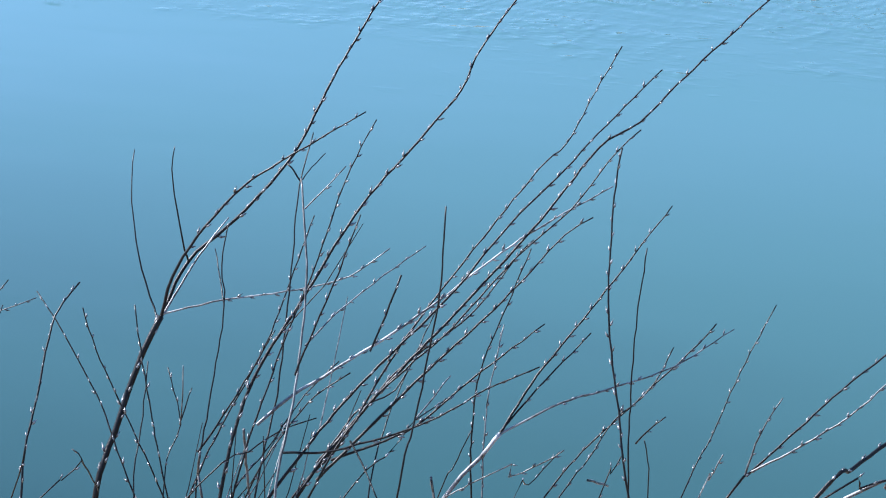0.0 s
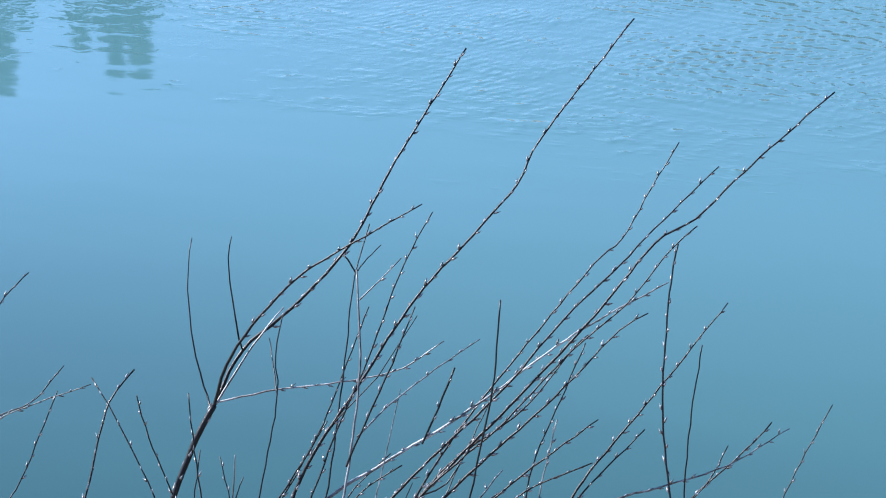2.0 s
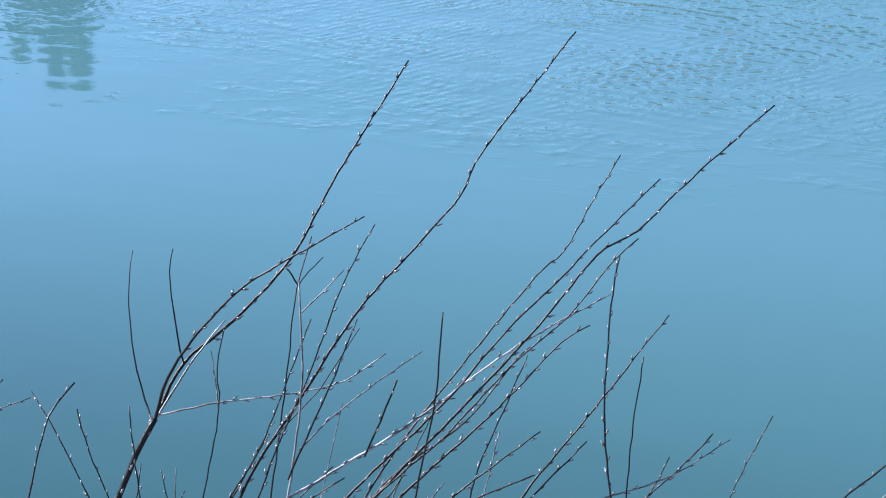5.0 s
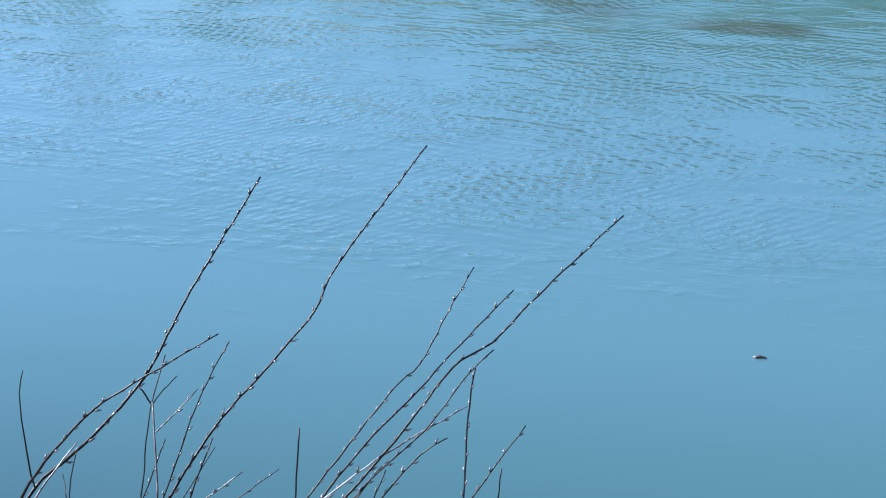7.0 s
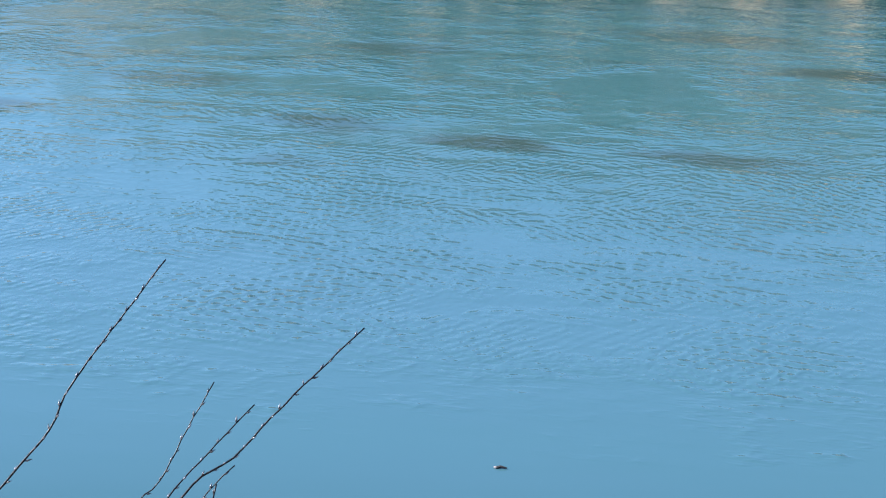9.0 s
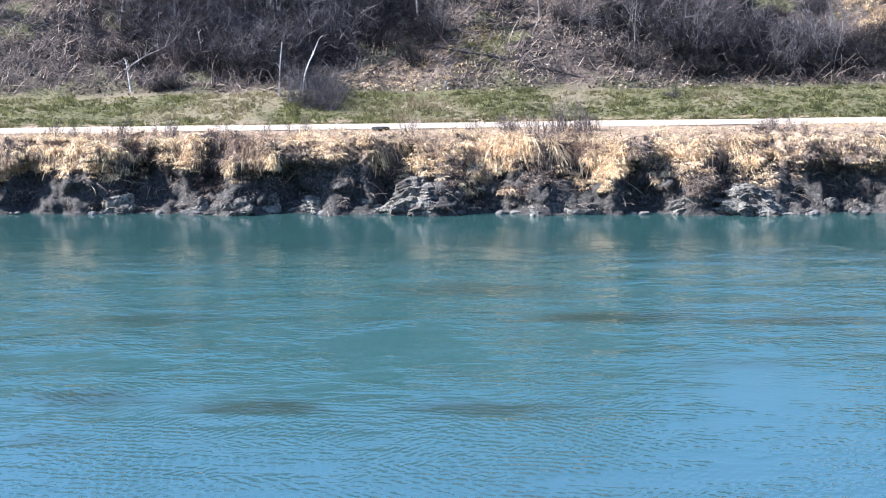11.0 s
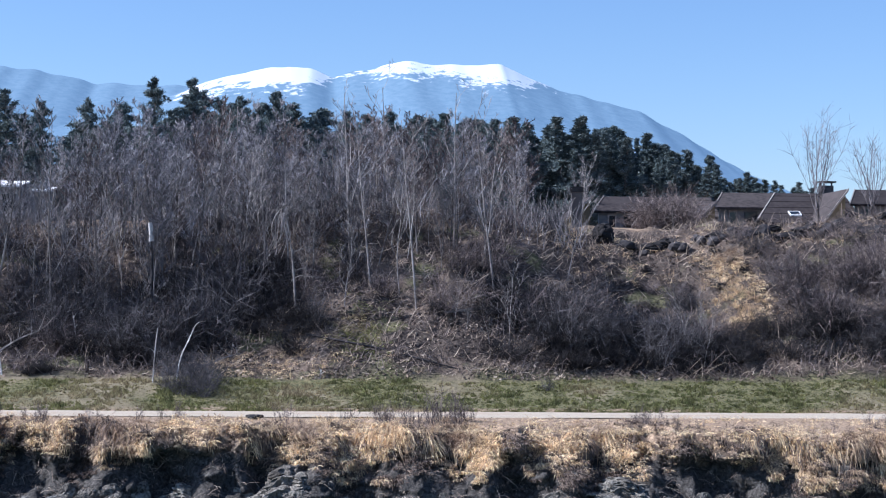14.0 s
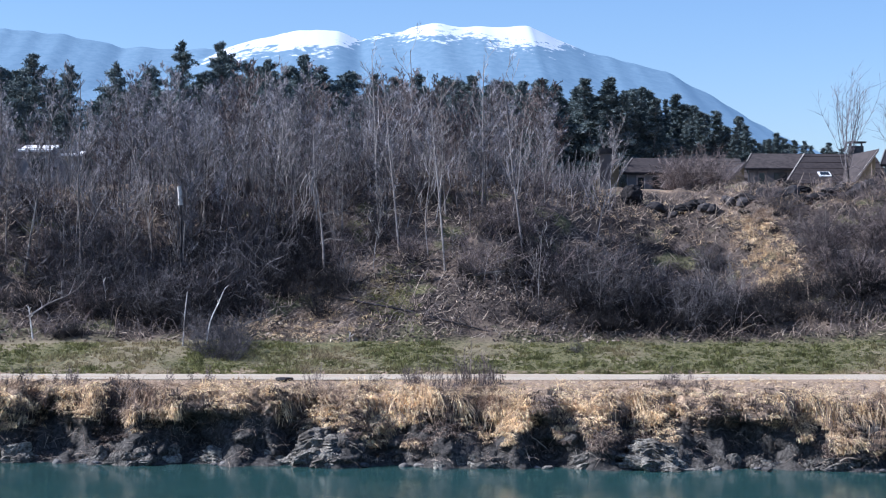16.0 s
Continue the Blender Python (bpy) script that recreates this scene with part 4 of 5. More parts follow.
    win = box_part("window", (wx - 0.45, wx + 0.45, yw - 0.05, yw + 0.02, eave - 1.15, eave - 0.3), dark_metal, root, "dark-framed window")
    box_part("pane", (wx - 0.38, wx + 0.38, yw - 0.065, yw - 0.054, eave - 1.07, eave - 0.38), window_glass, win)
    box_part("sill", (wx - 0.49, wx + 0.49, yw - 0.14, yw - 0.052, eave - 1.22, eave - 1.155), white_wall, win)
    dx = x0 - 0.1
    door = box_part("door", (dx - 0.3, dx + 0.3, yw - 0.06, yw + 0.02, eave - 2.1, eave - 0.2), frame_wood, root, "pale balcony door")
    box_part("pane", (dx - 0.2, dx + 0.2, yw - 0.075, yw - 0.064, eave - 1.5, eave - 0.35), window_glass, door)
    sx = low_from + 0.5
    sky_w = slab("skylight", [(sx - 0.5, yr - 4.3, ridge_z - pitch * 4.3 + 0.1), (sx + 0.3, yr - 4.3, ridge_z - pitch * 4.3 + 0.1), (sx + 0.3, yr - 3.6, ridge_z - pitch * 3.6 + 0.1), (sx - 0.5, yr - 3.6, ridge_z - pitch * 3.6 + 0.1)], 0.08, white_wall, root, "small roof window with a white frame")
    slab("pane", [(sx - 0.42, yr - 4.22, ridge_z - pitch * 4.22 + 0.115), (sx + 0.22, yr - 4.22, ridge_z - pitch * 4.22 + 0.115), (sx + 0.22, yr - 3.68, ridge_z - pitch * 3.68 + 0.115), (sx - 0.42, yr - 3.68, ridge_z - pitch * 3.68 + 0.115)], 0.01, window_glass, sky_w)
    return root


house(26.9, 34.9, 119.5, 15.1, render_wall, 30.3, 33.9, "low terrace house with grey walls and brown roof")
house(18.9, 25.9, 121.5, 14.85, render_wall, 22.3, 0, "terrace house half hidden by brush, brown roof")
house(36.0, 44.5, 118.5, 15.35, render_wall, 40.4, 43.0, "terrace house with dark brown roof, end of row")


def end_gable(x0, x1, y0, top, stack=False, drop=1.0):
    """A narrow gabled house end with an ochre wall and a chimney."""
    root = thing("house", "narrow ochre-walled house end with a dark chimney", "house", "terrace houses", (0, 0, 0))
    g = lift(x0, y0) - 0.3
    bm = bmesh.new()
    a = [bm.verts.new(c) for c in ((x0, y0, g), (x1, y0, g), (x1, y0, top), (x0, y0, top - drop))]
    b = [bm.verts.new(c) for c in ((x0, y0 + 6, g), (x1, y0 + 6, g), (x1, y0 + 6, top), (x0, y0 + 6, top - drop))]
    bm.faces.new(a), bm.faces.new(b[::-1])
    for i in range(4):
        bm.faces.new((a[i], b[i], b[(i + 1) % 4], a[(i + 1) % 4]))
    bmesh.ops.recalc_face_normals(bm, faces=bm.faces[:])
    part("wall", bm, yellow_wall, root, "ochre plaster wall")
    slab("roof", [(x0 - 0.35, y0 - 0.4, top - drop - 0.12), (x1 + 0.1, y0 - 0.4, top + 0.16), (x1 + 0.1, y0 + 6.2, top + 0.16), (x0 - 0.35, y0 + 6.2, top - drop - 0.12)], 0.15, tile_roof, root, "brown tiled roof")
    slab("barge_board", [(x0 - 0.4, y0 - 0.46, top - drop - 0.1), (x1 + 0.1, y0 - 0.46, top + 0.2), (x1 + 0.1, y0 - 0.405, top + 0.2), (x0 - 0.4, y0 - 0.405, top - drop - 0.1)], 0.2, frame_wood, root, "pale barge board")
    if stack:
        chim = box_part("chimney", (x0 - 0.35, x0 + 0.35, y0 - 0.8, y0 - 0.46, g, top + 0.35), render_wall, root, "tall grey plastered chimney")
        box_part("chimney_cap", (x0 - 0.45, x0 + 0.45, y0 - 0.9, y0 - 0.41, top + 0.354, top + 0.72), dark_metal, chim, "dark chimney cap")


end_gable(15.7, 16.7, 119, 14.35, True)
end_gable(23.6, 24.6, 116.5, 14.0, drop=1.2)
end_gable(31.9, 33.0, 115.5, 14.8, drop=1.8)

# a leafless bush in front of the houses
for x, y, top in ((19.9, 106, 15.4), (21.2, 107, 14.6), (32.0, 106, 13.5)):
    copy_thing(random.choice(russet_trees), Matrix.Translation((x, y, lift(x, y))) @ pose(0, 0, 0, 0, 0, rnd(0, 360)) @ Matrix.Scale((top - lift(x, y)) / 7.0, 4))

# white house wall glimpsed between the trunks
far_house = thing("house", "white-roofed house glimpsed through bare trees", "house", "", (0, 0, 0))
box_part("wall", (-20.8, -17.4, 107.0, 111, 11.3, 14.2), render_wall, far_house)
slab("roof", [(-20.6, 106.6, 14.1), (-18.6, 106.6, 14.1), (-18.6, 109.0, 14.5), (-20.6, 109.0, 14.5)], 0.12, white_wall, far_house, "bright white roof")
slab("roof", [(-18.05, 106.5, 13.85), (-16.9, 106.5, 13.85), (-16.9, 108.5, 14.12), (-18.05, 108.5, 14.12)], 0.12, white_wall, far_house, "bright white porch roof")
box_part("window", (-19.9, -19.1, 106.94, 107.02, 12.6, 13.6), window_glass, far_house)

# rounded dark boulder on the crest
def boulder(name, x, y, z, sx, sy, sz, mat, label, group="", flat=0.0, seed=0.0):
    bm = bmesh.new()
    bmesh.ops.create_icosphere(bm, subdivisions=4 if sx > 0.6 else 2, radius=1)
    for v in bm.verts:
        d = 1 + 0.3 * noise.noise(v.co * 1.1 + Vector((seed, 3, 1))) + 0.16 * noise.noise(v.co * 3.1 + Vector((seed, 1, 7))) + (0.12 * noise.noise(Vector((v.co.x * 3, v.co.y * 3, v.co.z * 11 + seed))) if sx > 0.6 else 0)
        v.co = Vector((v.co.x * sx, v.co.y * sy, max(v.co.z, -0.6) * sz)) * d
        if flat and v.co.z > flat * sz:
            v.co.z = flat * sz + (v.co.z - flat * sz) * 0.25
    me = bpy.data.meshes.new(name)
    bm.to_mesh(me)
    bm.free()
    me.materials.append(mat)
    ob = new(name, me)
    ob.location = (x, y, z)
    return tagged(ob, label, "rock", group)


boulder("boulder", 15.0, 101.5, lift(15.0, 101.5) + 0.3, 0.62, 0.55, 0.7, dark_shade_twig, "dark rounded boulder on the crest of the slope", seed=3)
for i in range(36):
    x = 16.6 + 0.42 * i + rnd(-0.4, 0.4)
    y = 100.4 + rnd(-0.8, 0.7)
    boulder("earth_clod", x, y, lift(x, y) + 0.05, rnd(0.25, 0.75), rnd(0.3, 0.5), rnd(0.2, 0.42), dark_shade_twig, "dark clod of earth on the crest of the slope", "clods along the crest", seed=i * 2.3)
# boulder shape used for a flat black box beside the path
boulder("stone", -3.37, 73.3, 2.9, 0.36, 0.25, 0.14, dull_black, "flat black box-like object lying beside the gravel path", flat=0.5, seed=8)

# ---- the cut bank: clay outcrops, stones, dry grass ----
def bank_y(x):
    return 67.0 + slant(x)


def outcrop(x, width, height, depth, seed, group="clay outcrops"):
    """A cracked wedge of grey clay in uneven layers that leans against the foot of the bank."""
    root = thing("clay_outcrop", "cracked grey clay outcrop in uneven layers at the waterline", "rock", group, (x, face_y(x, height * 0.5) + depth * (0.12 if depth < 1 else -0.15), -0.1))
    n = max(2, round(height / 0.3))
    for k in range(n):
        t = k / n
        bm = bmesh.new()
        bmesh.ops.create_icosphere(bm, subdivisions=4 if width > 0.8 else 3, radius=1)
        ox, w = 0.3 * width * t * noise.noise(Vector((seed, k * 0.9, 0))), width * (1 - 0.5 * t ** 1.6) * rnd(0.85, 1.12)
        thick = height / n * rnd(1.0, 1.5)
        for v in bm.verts:
            c = v.co.copy()
            q = Vector((c.x * w * 2.2, c.y * 2, seed + k * 3.1))
            d = 1 + 0.3 * noise.noise(q) + 0.16 * noise.noise(q * 3.1) + 0.16 * noise.cell(q * 1.7)
            flat = max(-1, min(1, c.z * 1.6))
            v.co = Vector((ox + c.x * w * d, c.y * depth * d * (1 - 0.35 * t) + 0.75 * depth * t, height * (t + 0.5 / n) + flat * thick * 0.62 + 0.16 * noise.noise(q * 0.8) + 0.07 * noise.noise(q * 4) - 0.25 * c.x * w * (1 if seed % 2 < 1 else -1)))
        part("layer", bm, clay, root)
    return root


for x, w, h, d, seed in ((-1.85, 1.15, 1.3, 1.15, 1.5), (10.95, 1.3, 0.95, 1.1, 4.2), (-13.6, 0.9, 0.6, 0.5, 7.1), (-8.9, 1.0, 0.55, 0.45, 9.3), (-5.6, 0.7, 0.5, 0.4, 12.1), (4.9, 0.8, 0.4, 0.4, 14.8), (17.4, 1.1, 0.5, 0.5, 17.9), (8.2, 0.8, 0.6, 0.4, 21.0)):
    outcrop(x, w, h, d, seed)
for i in range(26):
    x = rnd(-17, 22)
    outcrop(x, rnd(0.2, 0.6), rnd(0.2, 0.6), rnd(0.18, 0.35), 30 + i * 1.3, "clay ledges along the waterline")
for i in range(34):
    x = rnd(-19, 23)
    s = rnd(0.06, 0.2) * (1.4 if i % 9 == 0 else 1)
    boulder("stone", x, bank_y(x) + rnd(-0.05, 0.35), rnd(0.0, 0.08), s * rnd(1, 1.9), s, s * 0.7, stone, "grey stone at the water's edge", "stones at the water's edge", 0.0, i * 1.7)


def tussock(tb, p, count, length, width, droop, face):
    """Blades that rise from p and hang over."""
    for _ in range(count):
        a = rnd(0, 2 * math.pi)
        out = Vector((math.cos(a) * 0.7, math.sin(a) * 0.7 + face, 0))
        l = length * rnd(0.5, 1.2)
        q = p + Vector((rnd(-0.16, 0.16), rnd(-0.12, 0.12), -0.05))
        d = (Vector((0, 0, 1)) + out * rnd(0.3, 1.0)).normalized()
        pts = [q]
        for _ in range(3):
            pts.append(pts[-1] + d * l / 3)
            d = (d + out * 0.25 - Vector((0, 0, droop * rnd(0.6, 1.3)))).normalized()
        side = d.cross(Vector((0.2, 1, 0.1))).normalized()
        tb.blade(pts, width * rnd(0.6, 1.3), side)


def bank_top(x):
    """Where the turf breaks off over the water."""
    return face_y(x, 2.5)


def shock(tb, x, width, count, length):
    """A shock of long dry grass that falls from the turf's edge over the face of the bank."""
    for _ in range(count):
        xx = x + random.gauss(0, 0.45) * width
        z = max(0.9, 2.66 - 0.55 * max(0.0, wob(xx, 2, 6, 0.45) + 0.15) - abs(random.gauss(0, 0.3)))
        p = on_bank(xx, z, rnd(-0.1, 0.12)) + Vector((0, 0, 0.04))
        d = Vector((rnd(-0.45, 0.45), -rnd(0.35, 1.0), rnd(-0.2, 0.5))).normalized()
        sway = Vector((0.5 * wob(xx, 0, 3, 0.8) + rnd(-0.15, 0.15), -0.05, -rnd(0.75, 1.1)))
        l = length * rnd(0.4, 0.9)
        pts = [p]
        for _ in range(4):
            pts.append(pts[-1] + d * l / 4)
            d = (d + sway * 0.8 + unit() * 0.12).normalized()
        tb.blade(pts, rnd(0.010, 0.02), (Vector((1, 0, 0)) + unit() * 0.5).normalized())


def lumps(x, z):
    """How far the matted grass swells out from the face of the bank."""
    return 0.34 * max(0.0, wob(x, z * 0.7, 5, 0.95) + 0.25) + 0.16 * wob(x, z, 1, 2.6)


tb, grey = Tubes(), Tubes()
for x0, x1, z0, z1, n in ((16.3, 23, 0.7, 2.6, 1100), (7.2, 12.2, 0.9, 2.6, 560), (-0.3, 2.1, 0.7, 2.6, 420), (4.6, 6.3, 1.2, 2.6, 200), (-9.2, -7.2, 1.2, 2.6, 280), (-20, -12.7, 1.0, 2.6, 500)):
    for _ in range(n):
        x, z = rnd(x0, x1), rnd(z0, z1)
        if wob(x, z * 1.3, 14, 1.2) < -0.3 or z < z0 + 0.5 * (0.5 + wob(x, 0, 7, 1.1)):
            continue
        tussock(tb, on_bank(x, z, 0.08 + lumps(x, z)), 11, rnd(0.25, 0.5), 0.017, 1.2, -0.9)
for _ in range(6600):
    x, z = rnd(-24, 27), rnd(0.3, 2.72)
    low = drape(x)
    if z < low or random.random() < 0.35 * (z < low + 0.2):
        continue
    if wob(x, z * 1.3, 14, 1.2) < -0.34:
        continue
    kind = tb if wob(x, z, 20, 0.5) + 0.25 * wob(x, z, 3, 2) + rnd(-0.2, 0.2) > 0.0 + 0.12 * (z < low + 0.35) else grey
    tussock(kind, on_bank(x, z, 0.04 + lumps(x, z)) + Vector((0, 0, 0.03)), 11, rnd(0.22, 0.5), 0.016, 0.85, -0.9)
for _ in range(120):
    x = rnd(-24, 27)
    shock(tb if random.random() < 0.6 else grey, x, rnd(0.12, 0.4), random.randrange(25, 90), max(0.25, (2.5 - drape(x)) * rnd(0.5, 1.0)))
for x, w, n, l in ((0.9, 0.75, 420, 1.25), (0.1, 0.4, 140, 0.9), (1.7, 0.4, 160, 1.2), (5.5, 0.5, 220, 1.0), (9.6, 0.9, 200, 1.0), (17.4, 0.8, 300, 1.2), (19.4, 0.9, 360, 1.2),
                   (-8.2, 0.7, 300, 0.95), (-7.4, 0.4, 120, 0.7), (-13.4, 0.5, 220, 1.0), (3.4, 0.4, 120, 0.9)):
    shock(tb, x, w, n, l)
for _ in range(1900):
    x, y = rnd(-24, 28), 68.5 + 5.4 * random.random() ** 1.5
    if wob(x, y, 2, 0.5) < rnd(-0.5, 0.2):
        continue
    y += slant(x) * max(0.0, min(1.0, (74 - y) / 5.5))
    tussock(tb, Vector((x, y, lift(x, max(69.5, y)) if y > 69.5 else 2.66)), 10, rnd(0.15, 0.42), 0.012, 0.5, -0.35)
tagged(new("dry_grass", tb.mesh("dry_grass", straw)), "straw-coloured dry grass hanging over the cut bank", "grass", kind="stuff")

tb = grey
for _ in range(1900):
    x, z = rnd(-24, 27), rnd(1.5, 2.75)
    if z < drape(x) - 0.1:
        continue
    tussock(tb, on_bank(x, z, 0.03 - (rnd(0, 0.9) if z > 2.45 else 0)), 8, rnd(0.12, 0.34), 0.013, 0.6, -0.5)
tagged(new("matted_turf", tb.mesh("matted_turf", leaf_litter)), "matted brown dead turf on the bank's edge", "turf", kind="stuff")

tb = Tubes()
for _ in range(520):
    x, z = rnd(-24, 27), 0.15 + 1.9 * random.random() ** 1.4
    p = on_bank(x, z, 0.02) + Vector((0, 0, 0.05))
    tussock(tb, p, 4, rnd(0.25, 0.65), 0.009, 0.85, -0.6)
    d = Vector((rnd(-1, 1), -0.35, rnd(-0.6, 0.5))).normalized()
    tb.tube([p, p + d * rnd(0.15, 0.35), p + d * rnd(0.4, 0.7) + Vector((0, 0, -0.12))], rnd(0.008, 0.018), 0.005, 3)
tagged(new("hanging_roots", tb.mesh("hanging_roots", litter_stick)), "dead roots and stalks hanging down the earth bank", "roots", kind="stuff")

# upright dead weeds along the edge of the bank
weeds = []
for k in range(4):
    t2 = Tubes()
    for _ in range(16):
        p = Vector((rnd(-0.35, 0.35), rnd(-0.25, 0.25), -0.1))
        d = Vector((rnd(-0.3, 0.3), rnd(-0.3, 0.3), 1)).normalized()
        l = rnd(0.5, 1.25)
        pts = [p, p + d * l * 0.5, p + (d + unit() * 0.15) * l]
        t2.tube(pts, 0.009, 0.005, 3)
        for _ in range(5):
            q = pts[1].lerp(pts[2], rnd(0, 1))
            t2.tube([q, q + (d + unit() * 0.8) * l * 0.2], 0.006, 0.004, 3)
    weeds.append(tagged(new("dead_weed", t2.mesh("dead_weed", russet_bark)), "clump of upright dead brown weeds on the bank", "weed", "weeds along the bank"))
for i in range(70):
    c, w = random.choice(((-12.5, 2.0), (-7.2, 2.2), (3.4, 3.4), (3.4, 3.0), (13.0, 1.4), (-15.5, 2.0), (21, 2.0), (-2.0, 2.0)))
    x = random.gauss(c, w * 0.6)
    y = bank_top(x) + rnd(0.1, 1.6)
    m = Matrix.Translation((x, y, 2.5 + 0.2 * min(1.0, y - bank_top(x)))) @ pose(0, 0, 0, rnd(-10, 10), rnd(-10, 10), rnd(0, 360)) @ Matrix.Scale(rnd(0.45, 0.9), 4)
    if i < 4:
        weeds[i].matrix_basis = m
    else:
        copy_thing(weeds[i % 4], m)

# green grass behind the path
tb = Tubes()
for _ in range(10000):
    x, y = rnd(-22, 30), rnd(77.8, 87.6)
    if y > 85.5 + 1.2 * wob(x, 0, 0, 0.3):
        continue
    p = Vector((x, y, lift(x, y) - 0.02))
    tall = rnd(0.07, 0.2) * max(0.3, 0.9 + 1.3 * wob(x, y * 0.7, 4, 1.1))
    for _ in range(9):
        d = Vector((rnd(-0.9, 0.9), rnd(-0.9, 0.9), 1)).normalized()
        s = d.cross(Vector((rnd(-0.5, 0.5), 1, 0))).normalized()
        q = p + Vector((rnd(-0.09, 0.09), rnd(-0.09, 0.09), 0))
        tb.blade([q, q + d * tall * rnd(0.6, 1.2)], rnd(0.018, 0.04), s)
tagged(new("green_grass", tb.mesh("green_grass", grass_blade)), "short green grass with straw between path and slope", "grass", kind="stuff")

# bare bushes on the grass, tall weeds on the edge of the bank
for i in range(26):
    x = random.gauss(4.2, 0.9) if i < 14 else rnd(-13, 14)
    y = rnd(71.2, 73.4)
    copy_thing(weeds[i % 4], Matrix.Translation((x, y, lift(x, y))) @ pose(0, 0, 0, rnd(-10, 10), rnd(-10, 10), rnd(0, 360)) @ Matrix.Scale(rnd(0.7, 1.4) if i < 14 else rnd(0.5, 0.9), 4))
for x, y, s in ((-7.0, 85.6, 0.62), (-6.2, 84.9, 0.5), (-7.9, 86.0, 0.6), (-6.6, 83.6, 0.36), (9.8, 83.5, 0.25), (-6.9, 82.2, 0.62), (-6.1, 81.6, 0.5), (-7.6, 83.2, 0.6), (-6.0, 83.4, 0.66)):
    copy_thing(shrubs[int(abs(x)) % 3], Matrix.Translation((x, y, lift(x, y))) @ pose(0, 0, 0, 0, 0, x * 77) @ Matrix.Scale(s, 4))

# dead leaves, sticks and straw on the slope
tb = Tubes()
for _ in range(15000):
    x, y = rnd(-26, 36), rnd(86.2, 104)
    z = lift(x, y)
    d = Vector((rnd(-1, 1), rnd(-1, 1), rnd(0.0, 0.9))).normalized()
    l = rnd(0.2, 0.75) if random.random() < 0.9 else rnd(0.8, 1.5)
    p = Vector((x, y, z + 0.02))
    tb.tube([p, p + d * l * 0.5 + unit() * 0.06, p + d * l], rnd(0.009, 0.026), 0.006, 3)
tagged(new("dead_sticks", tb.mesh("dead_sticks", litter_stick)), "pale dead sticks and brush strewn over the slope", "brush", kind="stuff")
tb = Tubes()
for _ in range(5200):
    x, y = rnd(-26, 36), rnd(86.4, 102.5)
    if wob(x, y, 8, 0.3) < rnd(-0.45, 0.25) or not off_slide(x, y):
        continue
    p = Vector((x, y, lift(x, y) - 0.03))
    a, l = rnd(0, 2 * math.pi), rnd(0.5, 1.5)
    out = Vector((math.cos(a), math.sin(a), 0))
    tb.tube([p, p + out * l * 0.25 + Vector((0, 0, l * 0.5)), p + out * l * 0.6 + Vector((0, 0, l * 0.62)), p + out * l + Vector((0, 0, l * rnd(0.1, 0.5)))], 0.016, 0.007, 3)
tagged(new("brambles", tb.mesh("brambles", russet_bark)), "tangle of arching bare brambles on the slope", "brambles", kind="stuff")
tb = Tubes()
for _ in range(22000):
    x, y = rnd(-26, 36), rnd(85.8, 104)
    if wob(x, y, 0, 0.4) < -0.15:
        continue
    p = Vector((x, y, lift(x, y) + rnd(0.0, 0.08)))
    u, v = unit() * rnd(0.04, 0.12), unit() * rnd(0.04, 0.1)
    b = len(tb.v)
    tb.v += [p - u, p + v, p + u, p - v]
    tb.f.append((b, b + 1, b + 2, b + 3))
tagged(new("leaf_litter", tb.mesh("leaf_litter", leaf_litter)), "brown fallen leaves covering the slope", "leaves", kind="stuff")
tb = Tubes()
for _ in range(400):
    x, y = random.gauss(21.2, 0.75), rnd(90.5, 98.5)
    tussock(tb, Vector((x, y, lift(x, y))), 12, rnd(0.3, 0.7), 0.014, 0.7, -0.7)
for _ in range(260):
    x, y = rnd(12, 36), rnd(97, 102.5)
    tussock(tb, Vector((x, y, lift(x, y))), 10, rnd(0.3, 0.6), 0.013, 0.6, -0.6)
for _ in range(200):
    x, y = random.gauss(-4, 2.2), random.gauss(87.6, 0.9)
    tussock(tb, Vector((x, y, lift(x, y))), 9, rnd(0.25, 0.5), 0.013, 0.7, -0.6)
tagged(new("straw_slope", tb.mesh("straw_slope", straw)), "pale dry grass on the open part of the slope", "grass", kind="stuff")

# a mossy knoll and pale bark chips at the foot of the slope
tb = Tubes()
for _ in range(420):
    x, y = random.gauss(1.1, 0.75), random.gauss(89.6, 1.0)
    tussock(tb, Vector((x, y, lift(x, y))), 9, rnd(0.12, 0.3), 0.02, 0.7, -0.5)
tagged(new("moss", tb.mesh("moss", grass_blade)), "green mossy tufts on a knoll at the foot of the slope", "moss", kind="stuff")
tb = Tubes()
for _ in range(4200):
    x, y = rnd(-9, 16), 85.9 + 5.5 * random.random() ** 1.6
    if wob(x, y, 6, 0.45) < rnd(-0.25, 0.1):
        continue
    p = Vector((x, y, lift(x, y) + rnd(0.0, 0.07)))
    u, v = unit() * rnd(0.04, 0.13), unit() * rnd(0.03, 0.08)
    b = len(tb.v)
    tb.v += [p - u, p + v, p + u, p - v]
    tb.f.append((b, b + 1, b + 2, b + 3))
tagged(new("bark_chips", tb.mesh("bark_chips", litter_stick)), "pale dead leaves and bark chips at the foot of the slope", "litter", kind="stuff")

# driftwood on the calm water
drift = thing("driftwood", "small dark floating driftwood with a pale broken end", "driftwood", "", (-1.97, 18.67, 0.0))
tb = Tubes()
tb.tube([Vector((-0.045, 0, 0.0)), Vector((0.0, 0.01, 0.02)), Vector((0.075, 0, 0.012))], 0.022, 0.009, 7)
put_part("wood", tb.mesh("wood", dull_black), drift)
tb = Tubes()
